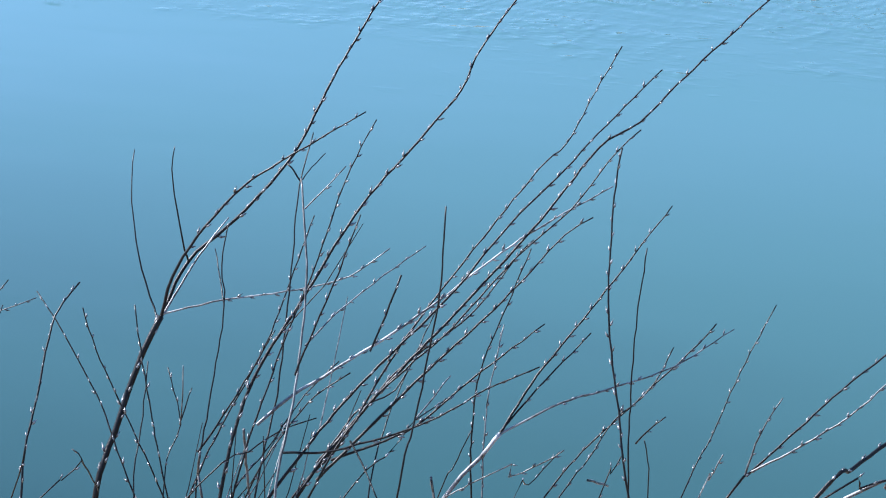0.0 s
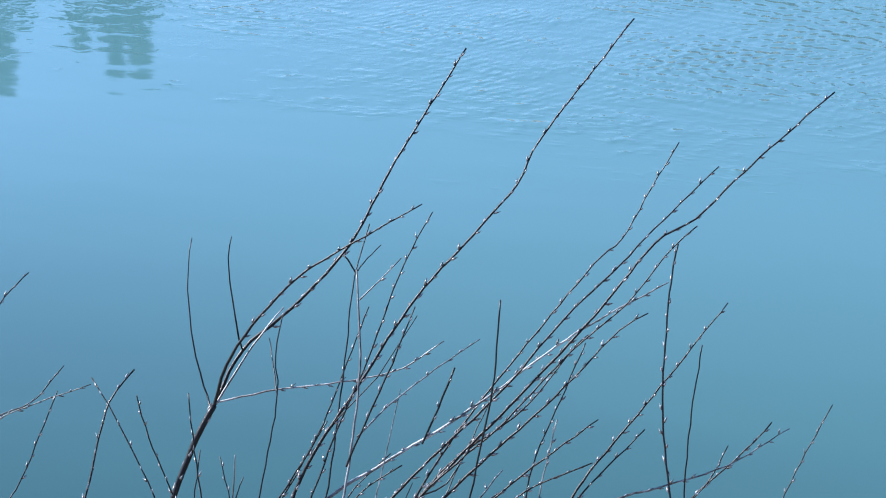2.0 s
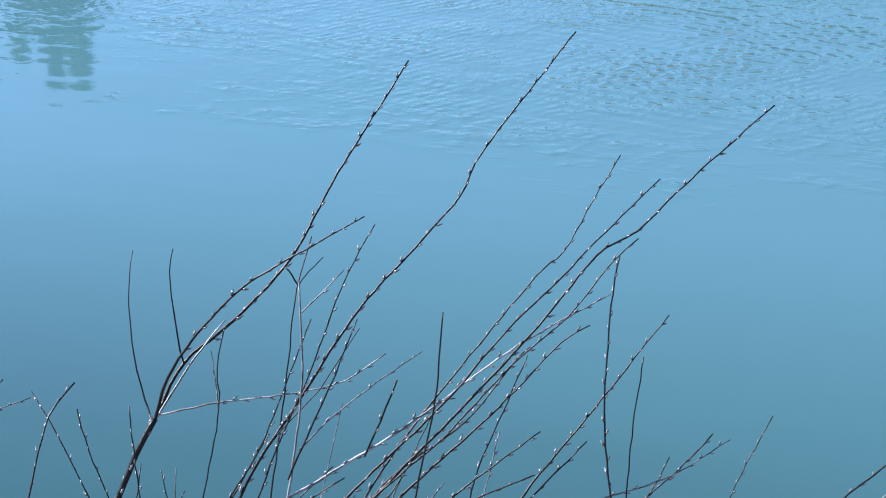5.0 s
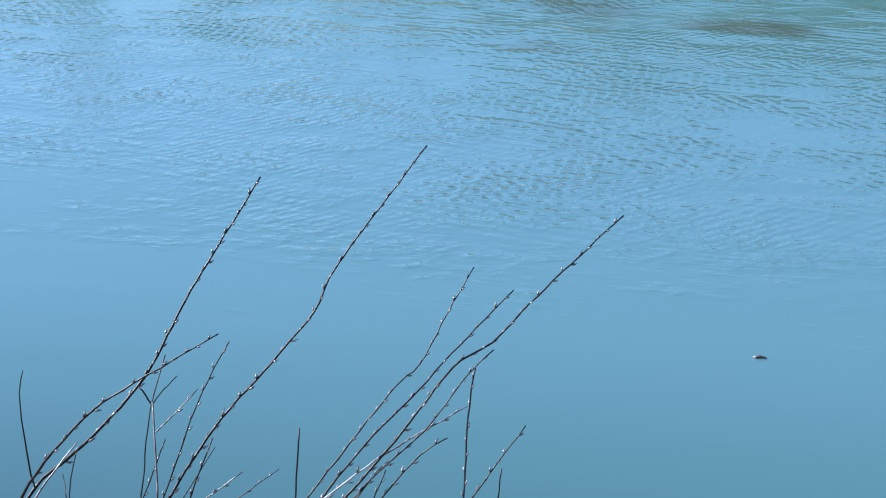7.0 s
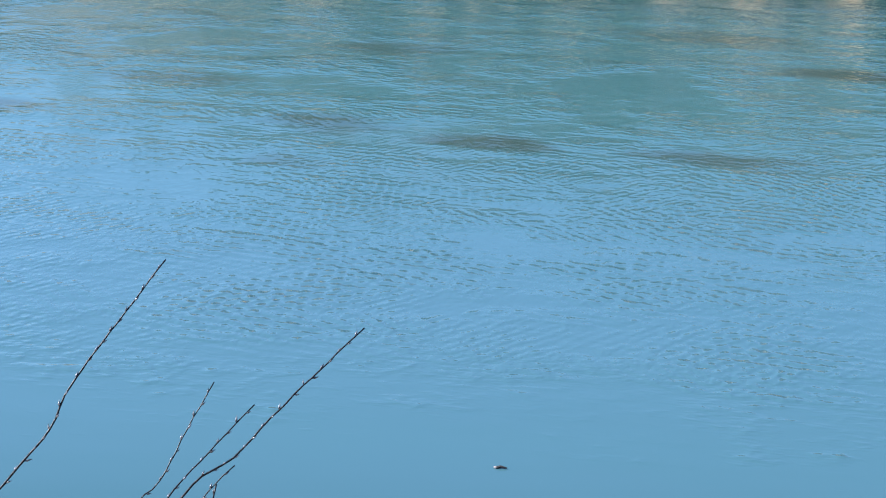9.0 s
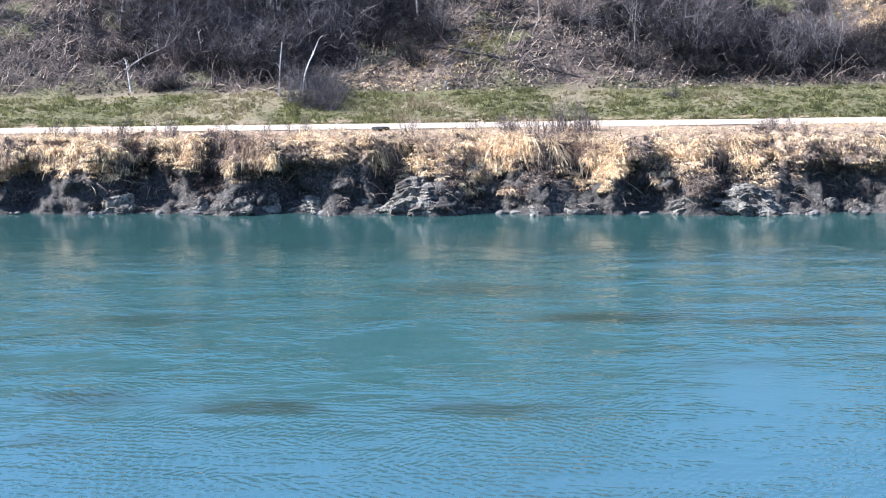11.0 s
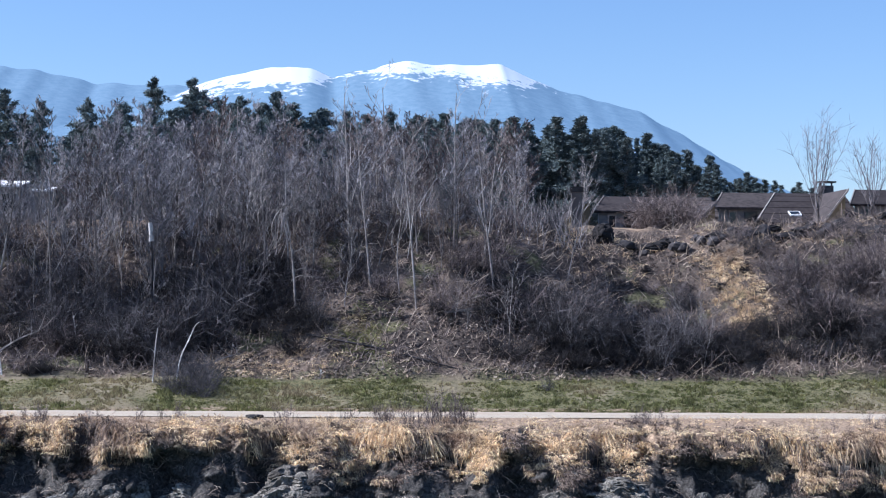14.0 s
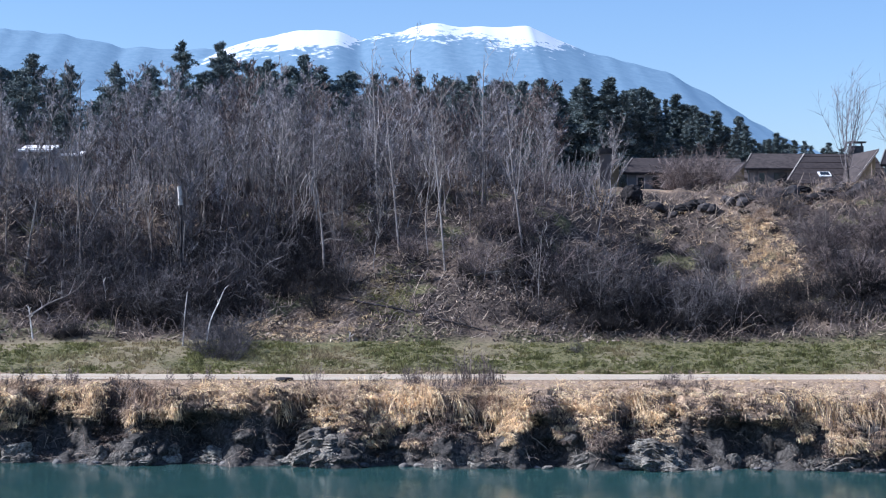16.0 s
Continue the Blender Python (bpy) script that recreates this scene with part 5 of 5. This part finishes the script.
tb.tube([Vector((-0.068, 0, 0.004)), Vector((-0.058, 0, 0.008)), Vector((-0.043, 0, 0.004))], 0.013, 0.02, 7)
put_part("broken_end", tb.mesh("broken_end", pale_trunk_bark), drift, "pale broken end")


# ---- willow shoots on the near bank ----
def near_ground(y):
    return 5.95 - (y - 1.3) * 0.975


def willow_root(foot):
    x, y, _ = foot
    return thing("willow_shrub", "leafless willow shrub with budding shoots on the bank", "shrub", "willows on the near bank", (x, y, near_ground(y)))


def shoot(shrub, r0, r1, budded, rooted, bark, *keys):
    """One shoot with its buds; a rooted one starts at the shrub's foot."""
    o = shrub.location
    k = [Vector(p) - o for p in keys]
    if rooted:
        d = (k[0] - k[1]).normalized()
        d = Vector((d.x * 0.8, d.y * 0.5, min(d.z, -0.6))).normalized()
        foot = k[0].copy()
        while foot.z + o.z > near_ground(foot.y + o.y) - 0.05:
            foot = foot + d * 0.05
        k = [foot, foot.lerp(k[0], 0.5) + Vector((rnd(-0.015, 0.015), 0, 0))] + k
    line = spline(k, 0.022)
    for i in range(1, len(line) - 1):
        line[i] = line[i] + unit() * 0.0011
    tb = Tubes()
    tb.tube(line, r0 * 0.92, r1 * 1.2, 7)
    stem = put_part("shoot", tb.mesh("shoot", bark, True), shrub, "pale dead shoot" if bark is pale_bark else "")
    if rooted:
        for _ in range(5):
            i = int(len(line) * rnd(0.22, 0.62))
            d = (line[i + 1] - line[i - 1]).normalized()
            w = (d + unit() * 0.55).normalized()
            l = rnd(0.07, 0.26)
            fine = Tubes()
            fine.tube([line[i], line[i] + w * l * 0.5 + unit() * 0.006, line[i] + (w + Vector((0, 0, 0.12))) * l], 0.0014, 0.0008, 5)
            put_part("side_twig", fine.mesh("side_twig", random.choice((dark_bark, dark_bark, pale_bark))), stem)
    if budded:
        gap, side = 0.0, 1
        for i in range(1, len(line) - 1):
            gap += (line[i] - line[i - 1]).length
            if gap > 0.0155 and i > len(line) * 0.2:
                gap, side = rnd(-0.008, 0.004), -side
                d = (line[i + 1] - line[i - 1]).normalized()
                out = (d.cross(Vector((0.25, 0.93, 0.3))) * side + unit() * 0.5).normalized()
                r = r0 + (r1 - r0) * i / len(line)
                way = (d * 0.9 + out * rnd(0.25, 0.6)).normalized()
                bud = put_part("bud", random.choice(BUDS), stem)
                bud.matrix_basis = Matrix.Translation(line[i] + out * r * 0.6) @ way.to_track_quat("Z", "Y").to_matrix().to_4x4() @ Matrix.Scale(rnd(0.0105, 0.0165) * (0.75 + r / 0.006), 4)


def bud_mesh():
    tb = Tubes()
    tb.bud(Vector((0, 0, 0)), Vector((rnd(-0.1, 0.1), rnd(-0.1, 0.1), 1)).normalized(), 1.0)
    return tb.mesh("bud", bud_skin, True)


BUDS = [bud_mesh() for _ in range(4)]

shrub = willow_root((-1.57, 2.03, 5.90))
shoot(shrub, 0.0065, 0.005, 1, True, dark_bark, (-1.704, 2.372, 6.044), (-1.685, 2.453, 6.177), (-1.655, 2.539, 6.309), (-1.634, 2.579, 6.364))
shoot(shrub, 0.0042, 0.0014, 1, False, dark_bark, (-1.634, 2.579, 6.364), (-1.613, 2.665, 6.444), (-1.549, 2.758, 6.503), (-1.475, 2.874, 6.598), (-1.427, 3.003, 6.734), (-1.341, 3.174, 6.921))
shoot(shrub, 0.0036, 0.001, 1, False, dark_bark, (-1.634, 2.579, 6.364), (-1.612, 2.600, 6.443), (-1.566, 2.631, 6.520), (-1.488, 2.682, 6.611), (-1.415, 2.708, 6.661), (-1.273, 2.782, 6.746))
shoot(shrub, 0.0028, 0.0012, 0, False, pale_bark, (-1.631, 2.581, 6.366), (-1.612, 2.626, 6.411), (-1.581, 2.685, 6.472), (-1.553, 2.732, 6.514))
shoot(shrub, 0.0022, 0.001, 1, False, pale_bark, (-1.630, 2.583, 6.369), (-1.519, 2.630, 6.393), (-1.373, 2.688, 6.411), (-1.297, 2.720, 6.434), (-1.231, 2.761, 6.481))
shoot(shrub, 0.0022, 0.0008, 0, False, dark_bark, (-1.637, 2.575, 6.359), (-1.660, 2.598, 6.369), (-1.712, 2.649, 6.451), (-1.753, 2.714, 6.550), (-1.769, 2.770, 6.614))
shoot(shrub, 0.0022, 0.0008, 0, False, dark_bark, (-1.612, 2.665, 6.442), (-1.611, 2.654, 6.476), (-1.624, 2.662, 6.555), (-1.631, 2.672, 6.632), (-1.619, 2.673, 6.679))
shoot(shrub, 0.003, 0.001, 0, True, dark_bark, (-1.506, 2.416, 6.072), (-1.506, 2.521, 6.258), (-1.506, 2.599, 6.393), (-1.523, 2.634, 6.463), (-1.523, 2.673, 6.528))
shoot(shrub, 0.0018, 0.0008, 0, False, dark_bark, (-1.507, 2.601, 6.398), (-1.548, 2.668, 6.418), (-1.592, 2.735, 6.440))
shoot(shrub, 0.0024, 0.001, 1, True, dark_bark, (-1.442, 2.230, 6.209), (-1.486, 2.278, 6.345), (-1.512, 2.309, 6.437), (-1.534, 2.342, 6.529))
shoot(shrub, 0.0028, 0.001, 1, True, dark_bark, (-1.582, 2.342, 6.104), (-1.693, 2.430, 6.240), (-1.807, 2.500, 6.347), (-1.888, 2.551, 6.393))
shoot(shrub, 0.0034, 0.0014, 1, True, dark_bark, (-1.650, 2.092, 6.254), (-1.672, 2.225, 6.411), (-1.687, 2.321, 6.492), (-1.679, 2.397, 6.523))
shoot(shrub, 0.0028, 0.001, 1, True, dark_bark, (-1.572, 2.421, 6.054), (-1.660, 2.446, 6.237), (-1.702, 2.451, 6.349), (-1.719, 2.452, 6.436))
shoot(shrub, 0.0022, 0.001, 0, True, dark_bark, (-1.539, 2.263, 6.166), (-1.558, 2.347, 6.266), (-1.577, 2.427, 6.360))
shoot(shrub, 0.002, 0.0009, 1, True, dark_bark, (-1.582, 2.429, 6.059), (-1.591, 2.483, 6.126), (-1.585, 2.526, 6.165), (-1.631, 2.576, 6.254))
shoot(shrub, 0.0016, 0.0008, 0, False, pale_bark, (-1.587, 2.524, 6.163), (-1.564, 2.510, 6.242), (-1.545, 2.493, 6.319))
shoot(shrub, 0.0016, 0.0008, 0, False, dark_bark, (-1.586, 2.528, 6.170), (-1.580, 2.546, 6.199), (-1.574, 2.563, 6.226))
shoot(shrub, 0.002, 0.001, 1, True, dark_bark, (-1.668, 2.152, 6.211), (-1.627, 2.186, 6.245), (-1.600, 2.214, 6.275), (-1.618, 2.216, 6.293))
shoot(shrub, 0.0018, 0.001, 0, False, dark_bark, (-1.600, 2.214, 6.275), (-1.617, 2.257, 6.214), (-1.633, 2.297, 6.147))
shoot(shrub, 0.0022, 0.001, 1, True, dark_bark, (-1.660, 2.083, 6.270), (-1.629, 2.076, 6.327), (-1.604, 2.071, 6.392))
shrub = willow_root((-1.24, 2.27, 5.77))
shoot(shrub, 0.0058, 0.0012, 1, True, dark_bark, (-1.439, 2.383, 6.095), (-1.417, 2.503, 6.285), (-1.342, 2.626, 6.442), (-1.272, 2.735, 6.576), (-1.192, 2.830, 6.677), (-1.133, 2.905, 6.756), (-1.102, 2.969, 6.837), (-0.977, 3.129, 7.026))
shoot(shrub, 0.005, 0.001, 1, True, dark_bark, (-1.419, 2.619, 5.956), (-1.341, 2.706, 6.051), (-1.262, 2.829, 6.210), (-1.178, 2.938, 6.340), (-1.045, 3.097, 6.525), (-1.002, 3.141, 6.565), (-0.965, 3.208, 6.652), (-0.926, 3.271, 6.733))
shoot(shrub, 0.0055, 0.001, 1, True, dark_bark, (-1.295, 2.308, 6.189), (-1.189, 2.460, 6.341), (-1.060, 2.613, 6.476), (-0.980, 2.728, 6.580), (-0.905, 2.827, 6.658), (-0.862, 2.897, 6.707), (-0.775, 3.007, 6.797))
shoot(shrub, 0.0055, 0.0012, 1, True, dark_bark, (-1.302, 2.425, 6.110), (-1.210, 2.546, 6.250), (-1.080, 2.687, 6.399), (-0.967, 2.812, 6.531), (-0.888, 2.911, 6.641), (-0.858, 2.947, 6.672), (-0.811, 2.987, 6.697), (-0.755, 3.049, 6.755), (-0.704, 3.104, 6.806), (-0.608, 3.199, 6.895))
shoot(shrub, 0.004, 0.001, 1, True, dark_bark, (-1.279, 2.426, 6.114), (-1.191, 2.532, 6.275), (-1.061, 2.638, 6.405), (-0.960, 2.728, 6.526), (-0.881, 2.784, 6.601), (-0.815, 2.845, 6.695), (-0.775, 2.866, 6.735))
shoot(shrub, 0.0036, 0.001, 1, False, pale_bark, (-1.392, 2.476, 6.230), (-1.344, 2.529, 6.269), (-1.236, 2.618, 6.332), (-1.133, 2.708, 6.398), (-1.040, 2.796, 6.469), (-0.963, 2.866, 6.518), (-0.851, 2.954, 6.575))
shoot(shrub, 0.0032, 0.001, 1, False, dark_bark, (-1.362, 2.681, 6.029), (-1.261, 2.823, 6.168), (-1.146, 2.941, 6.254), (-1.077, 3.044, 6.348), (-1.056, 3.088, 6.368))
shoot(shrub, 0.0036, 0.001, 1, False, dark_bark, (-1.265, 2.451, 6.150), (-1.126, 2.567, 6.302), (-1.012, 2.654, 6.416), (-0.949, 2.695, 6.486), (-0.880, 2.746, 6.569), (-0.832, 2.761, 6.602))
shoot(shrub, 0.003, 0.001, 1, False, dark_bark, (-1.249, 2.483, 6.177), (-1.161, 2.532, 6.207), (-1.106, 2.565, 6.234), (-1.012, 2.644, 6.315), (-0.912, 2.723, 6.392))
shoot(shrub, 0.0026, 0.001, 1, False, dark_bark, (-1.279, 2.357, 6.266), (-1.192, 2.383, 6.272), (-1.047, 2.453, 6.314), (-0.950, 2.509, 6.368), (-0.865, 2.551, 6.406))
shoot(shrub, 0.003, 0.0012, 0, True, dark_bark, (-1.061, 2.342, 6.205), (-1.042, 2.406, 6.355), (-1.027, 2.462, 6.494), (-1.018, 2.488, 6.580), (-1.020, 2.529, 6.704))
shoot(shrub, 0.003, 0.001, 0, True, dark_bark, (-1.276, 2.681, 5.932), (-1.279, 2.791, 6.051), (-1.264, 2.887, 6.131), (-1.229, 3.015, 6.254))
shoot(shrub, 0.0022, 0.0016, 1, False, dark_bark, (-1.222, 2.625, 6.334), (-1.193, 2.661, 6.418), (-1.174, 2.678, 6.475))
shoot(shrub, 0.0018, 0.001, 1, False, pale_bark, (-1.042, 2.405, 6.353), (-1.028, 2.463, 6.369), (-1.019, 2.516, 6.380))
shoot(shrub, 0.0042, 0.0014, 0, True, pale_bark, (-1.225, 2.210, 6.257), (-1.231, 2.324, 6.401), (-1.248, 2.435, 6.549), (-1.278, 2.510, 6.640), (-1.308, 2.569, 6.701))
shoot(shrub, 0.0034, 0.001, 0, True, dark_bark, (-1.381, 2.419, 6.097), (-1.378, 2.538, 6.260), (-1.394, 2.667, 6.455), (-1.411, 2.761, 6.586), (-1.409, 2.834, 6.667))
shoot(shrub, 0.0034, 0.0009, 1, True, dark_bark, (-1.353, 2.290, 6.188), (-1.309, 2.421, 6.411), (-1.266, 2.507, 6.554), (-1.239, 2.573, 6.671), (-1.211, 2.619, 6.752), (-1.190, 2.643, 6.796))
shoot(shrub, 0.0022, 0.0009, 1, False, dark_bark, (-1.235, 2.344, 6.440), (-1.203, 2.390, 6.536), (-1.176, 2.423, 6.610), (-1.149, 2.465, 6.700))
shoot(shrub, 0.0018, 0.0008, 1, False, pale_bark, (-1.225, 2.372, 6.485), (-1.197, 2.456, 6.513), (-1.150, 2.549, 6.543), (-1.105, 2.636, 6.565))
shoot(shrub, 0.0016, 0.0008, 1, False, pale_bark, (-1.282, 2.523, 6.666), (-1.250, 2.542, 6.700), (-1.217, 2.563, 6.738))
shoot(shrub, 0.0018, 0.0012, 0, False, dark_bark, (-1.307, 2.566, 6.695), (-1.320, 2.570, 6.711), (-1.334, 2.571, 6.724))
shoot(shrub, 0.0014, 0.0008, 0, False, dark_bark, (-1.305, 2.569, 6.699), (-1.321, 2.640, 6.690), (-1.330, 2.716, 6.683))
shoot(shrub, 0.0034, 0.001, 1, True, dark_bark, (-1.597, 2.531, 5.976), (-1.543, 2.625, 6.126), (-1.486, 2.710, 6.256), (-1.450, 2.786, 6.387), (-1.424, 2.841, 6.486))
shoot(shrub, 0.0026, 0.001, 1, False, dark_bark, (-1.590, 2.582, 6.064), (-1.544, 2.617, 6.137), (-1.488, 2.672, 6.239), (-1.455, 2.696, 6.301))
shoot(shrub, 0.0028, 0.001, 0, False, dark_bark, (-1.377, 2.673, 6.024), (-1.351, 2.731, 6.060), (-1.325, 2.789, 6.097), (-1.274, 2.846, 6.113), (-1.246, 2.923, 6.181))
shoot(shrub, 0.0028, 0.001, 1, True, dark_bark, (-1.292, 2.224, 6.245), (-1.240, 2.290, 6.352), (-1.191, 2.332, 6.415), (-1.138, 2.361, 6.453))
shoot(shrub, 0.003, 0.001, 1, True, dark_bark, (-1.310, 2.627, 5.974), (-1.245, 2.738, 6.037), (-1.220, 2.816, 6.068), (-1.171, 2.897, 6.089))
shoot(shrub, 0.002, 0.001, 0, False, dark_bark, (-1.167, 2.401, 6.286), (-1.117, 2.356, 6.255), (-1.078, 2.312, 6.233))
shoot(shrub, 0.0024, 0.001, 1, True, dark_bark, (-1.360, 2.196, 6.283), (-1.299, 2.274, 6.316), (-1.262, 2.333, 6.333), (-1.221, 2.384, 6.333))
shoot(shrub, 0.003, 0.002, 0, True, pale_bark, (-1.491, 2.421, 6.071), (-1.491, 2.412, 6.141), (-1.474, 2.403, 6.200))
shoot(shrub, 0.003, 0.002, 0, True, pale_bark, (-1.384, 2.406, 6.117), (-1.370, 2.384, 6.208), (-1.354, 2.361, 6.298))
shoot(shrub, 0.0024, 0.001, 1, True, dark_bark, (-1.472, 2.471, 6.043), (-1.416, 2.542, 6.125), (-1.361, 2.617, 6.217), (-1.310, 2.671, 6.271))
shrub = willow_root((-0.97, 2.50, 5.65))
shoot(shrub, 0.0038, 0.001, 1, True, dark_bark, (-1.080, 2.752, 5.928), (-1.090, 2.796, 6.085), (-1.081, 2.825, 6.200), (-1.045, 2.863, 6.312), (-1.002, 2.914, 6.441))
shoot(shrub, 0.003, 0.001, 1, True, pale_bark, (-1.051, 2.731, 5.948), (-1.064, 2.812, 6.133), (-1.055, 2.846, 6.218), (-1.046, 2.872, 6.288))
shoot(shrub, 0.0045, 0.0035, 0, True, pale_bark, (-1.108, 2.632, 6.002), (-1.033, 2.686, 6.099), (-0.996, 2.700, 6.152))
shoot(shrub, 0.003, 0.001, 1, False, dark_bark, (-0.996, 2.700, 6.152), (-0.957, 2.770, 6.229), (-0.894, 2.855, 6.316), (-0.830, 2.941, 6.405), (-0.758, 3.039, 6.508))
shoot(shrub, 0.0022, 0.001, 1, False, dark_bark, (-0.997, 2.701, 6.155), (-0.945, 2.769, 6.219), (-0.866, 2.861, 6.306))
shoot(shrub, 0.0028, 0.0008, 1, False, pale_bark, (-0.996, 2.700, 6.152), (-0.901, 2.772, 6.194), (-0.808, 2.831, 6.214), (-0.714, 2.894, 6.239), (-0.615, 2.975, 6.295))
shoot(shrub, 0.002, 0.001, 1, True, pale_bark, (-0.974, 2.472, 6.189), (-0.902, 2.481, 6.213), (-0.842, 2.492, 6.249), (-0.803, 2.493, 6.283))
shoot(shrub, 0.0038, 0.0012, 1, True, dark_bark, (-0.702, 2.561, 6.138), (-0.742, 2.622, 6.295), (-0.772, 2.667, 6.415), (-0.787, 2.708, 6.517), (-0.795, 2.775, 6.662), (-0.791, 2.802, 6.725))
shoot(shrub, 0.0032, 0.001, 0, True, dark_bark, (-0.761, 2.761, 6.004), (-0.773, 2.810, 6.189), (-0.774, 2.846, 6.342), (-0.765, 2.884, 6.491))
shoot(shrub, 0.0032, 0.0012, 1, True, dark_bark, (-0.953, 2.781, 5.936), (-0.884, 2.861, 6.033), (-0.821, 2.920, 6.095), (-0.757, 2.979, 6.158), (-0.698, 3.033, 6.215), (-0.669, 3.064, 6.251))
shoot(shrub, 0.003, 0.001, 1, True, dark_bark, (-0.901, 2.712, 5.993), (-0.849, 2.784, 6.069), (-0.815, 2.840, 6.131), (-0.759, 2.898, 6.178), (-0.728, 2.956, 6.246))
shoot(shrub, 0.0026, 0.001, 1, True, dark_bark, (-0.725, 3.014, 5.837), (-0.680, 3.110, 5.960), (-0.644, 3.195, 6.069), (-0.594, 3.290, 6.187))
shoot(shrub, 0.0024, 0.001, 1, True, pale_bark, (-0.598, 2.615, 6.130), (-0.571, 2.600, 6.200), (-0.544, 2.584, 6.269))
shoot(shrub, 0.0024, 0.001, 0, True, dark_bark, (-1.147, 2.726, 5.944), (-1.116, 2.746, 6.018), (-1.082, 2.773, 6.100))
shoot(shrub, 0.0028, 0.002, 0, False, pale_bark, (-0.842, 2.761, 6.039), (-0.832, 2.797, 6.012), (-0.823, 2.832, 5.984))
shoot(shrub, 0.0022, 0.001, 1, True, dark_bark, (-0.819, 2.760, 6.006), (-0.800, 2.772, 6.054), (-0.781, 2.780, 6.094))
shoot(shrub, 0.0018, 0.001, 0, True, dark_bark, (-0.760, 2.899, 5.913), (-0.756, 2.891, 6.000), (-0.761, 2.873, 6.077))
shoot(shrub, 0.002, 0.001, 1, False, dark_bark, (-0.776, 2.865, 6.072), (-0.752, 2.855, 6.109), (-0.715, 2.854, 6.151))
shoot(shrub, 0.003, 0.002, 0, True, pale_bark, (-1.069, 2.539, 6.078), (-1.072, 2.539, 6.109), (-1.075, 2.540, 6.140))
shoot(shrub, 0.0022, 0.001, 1, True, dark_bark, (-1.042, 2.880, 5.865), (-1.027, 2.945, 5.868), (-0.988, 3.036, 5.903))
shrub = willow_root((-0.60, 2.44, 5.83))
shoot(shrub, 0.0046, 0.0014, 1, True, dark_bark, (-0.588, 2.785, 6.020), (-0.543, 2.840, 6.070), (-0.448, 2.936, 6.157), (-0.405, 2.983, 6.195), (-0.335, 3.050, 6.247), (-0.264, 3.120, 6.305))
shoot(shrub, 0.0026, 0.001, 1, False, pale_bark, (-0.543, 2.840, 6.070), (-0.473, 2.852, 6.122), (-0.378, 2.886, 6.195), (-0.314, 2.907, 6.268), (-0.269, 2.910, 6.322))
shoot(shrub, 0.0024, 0.001, 1, False, pale_bark, (-0.552, 2.826, 6.069), (-0.531, 2.843, 6.154), (-0.495, 2.860, 6.231))
shoot(shrub, 0.0055, 0.003, 1, True, dark_bark, (-0.409, 2.684, 6.126), (-0.347, 2.775, 6.159), (-0.299, 2.852, 6.176), (-0.242, 2.937, 6.202))
shoot(shrub, 0.003, 0.0015, 1, True, dark_bark, (-0.385, 2.622, 6.179), (-0.320, 2.663, 6.195), (-0.277, 2.692, 6.203), (-0.216, 2.731, 6.220))
shoot(shrub, 0.005, 0.003, 0, True, pale_bark, (-0.386, 2.880, 6.007), (-0.297, 2.904, 6.039), (-0.228, 2.919, 6.067))
shrub = willow_root((-2.22, 2.12, 5.77))
shoot(shrub, 0.003, 0.001, 1, True, dark_bark, (-2.239, 2.472, 6.111), (-2.177, 2.572, 6.226), (-2.103, 2.631, 6.259), (-2.059, 2.694, 6.319))
shoot(shrub, 0.0028, 0.0009, 1, True, pale_bark, (-2.264, 2.474, 6.132), (-2.172, 2.564, 6.224), (-2.084, 2.625, 6.263), (-1.989, 2.683, 6.294))
shoot(shrub, 0.003, 0.001, 1, True, dark_bark, (-2.110, 2.414, 6.064), (-2.053, 2.479, 6.146), (-2.025, 2.542, 6.242), (-2.005, 2.592, 6.322))
shoot(shrub, 0.0026, 0.001, 1, True, dark_bark, (-1.901, 2.129, 6.553), (-1.932, 2.272, 6.588), (-1.956, 2.413, 6.617), (-1.954, 2.449, 6.628), (-1.956, 2.491, 6.633))
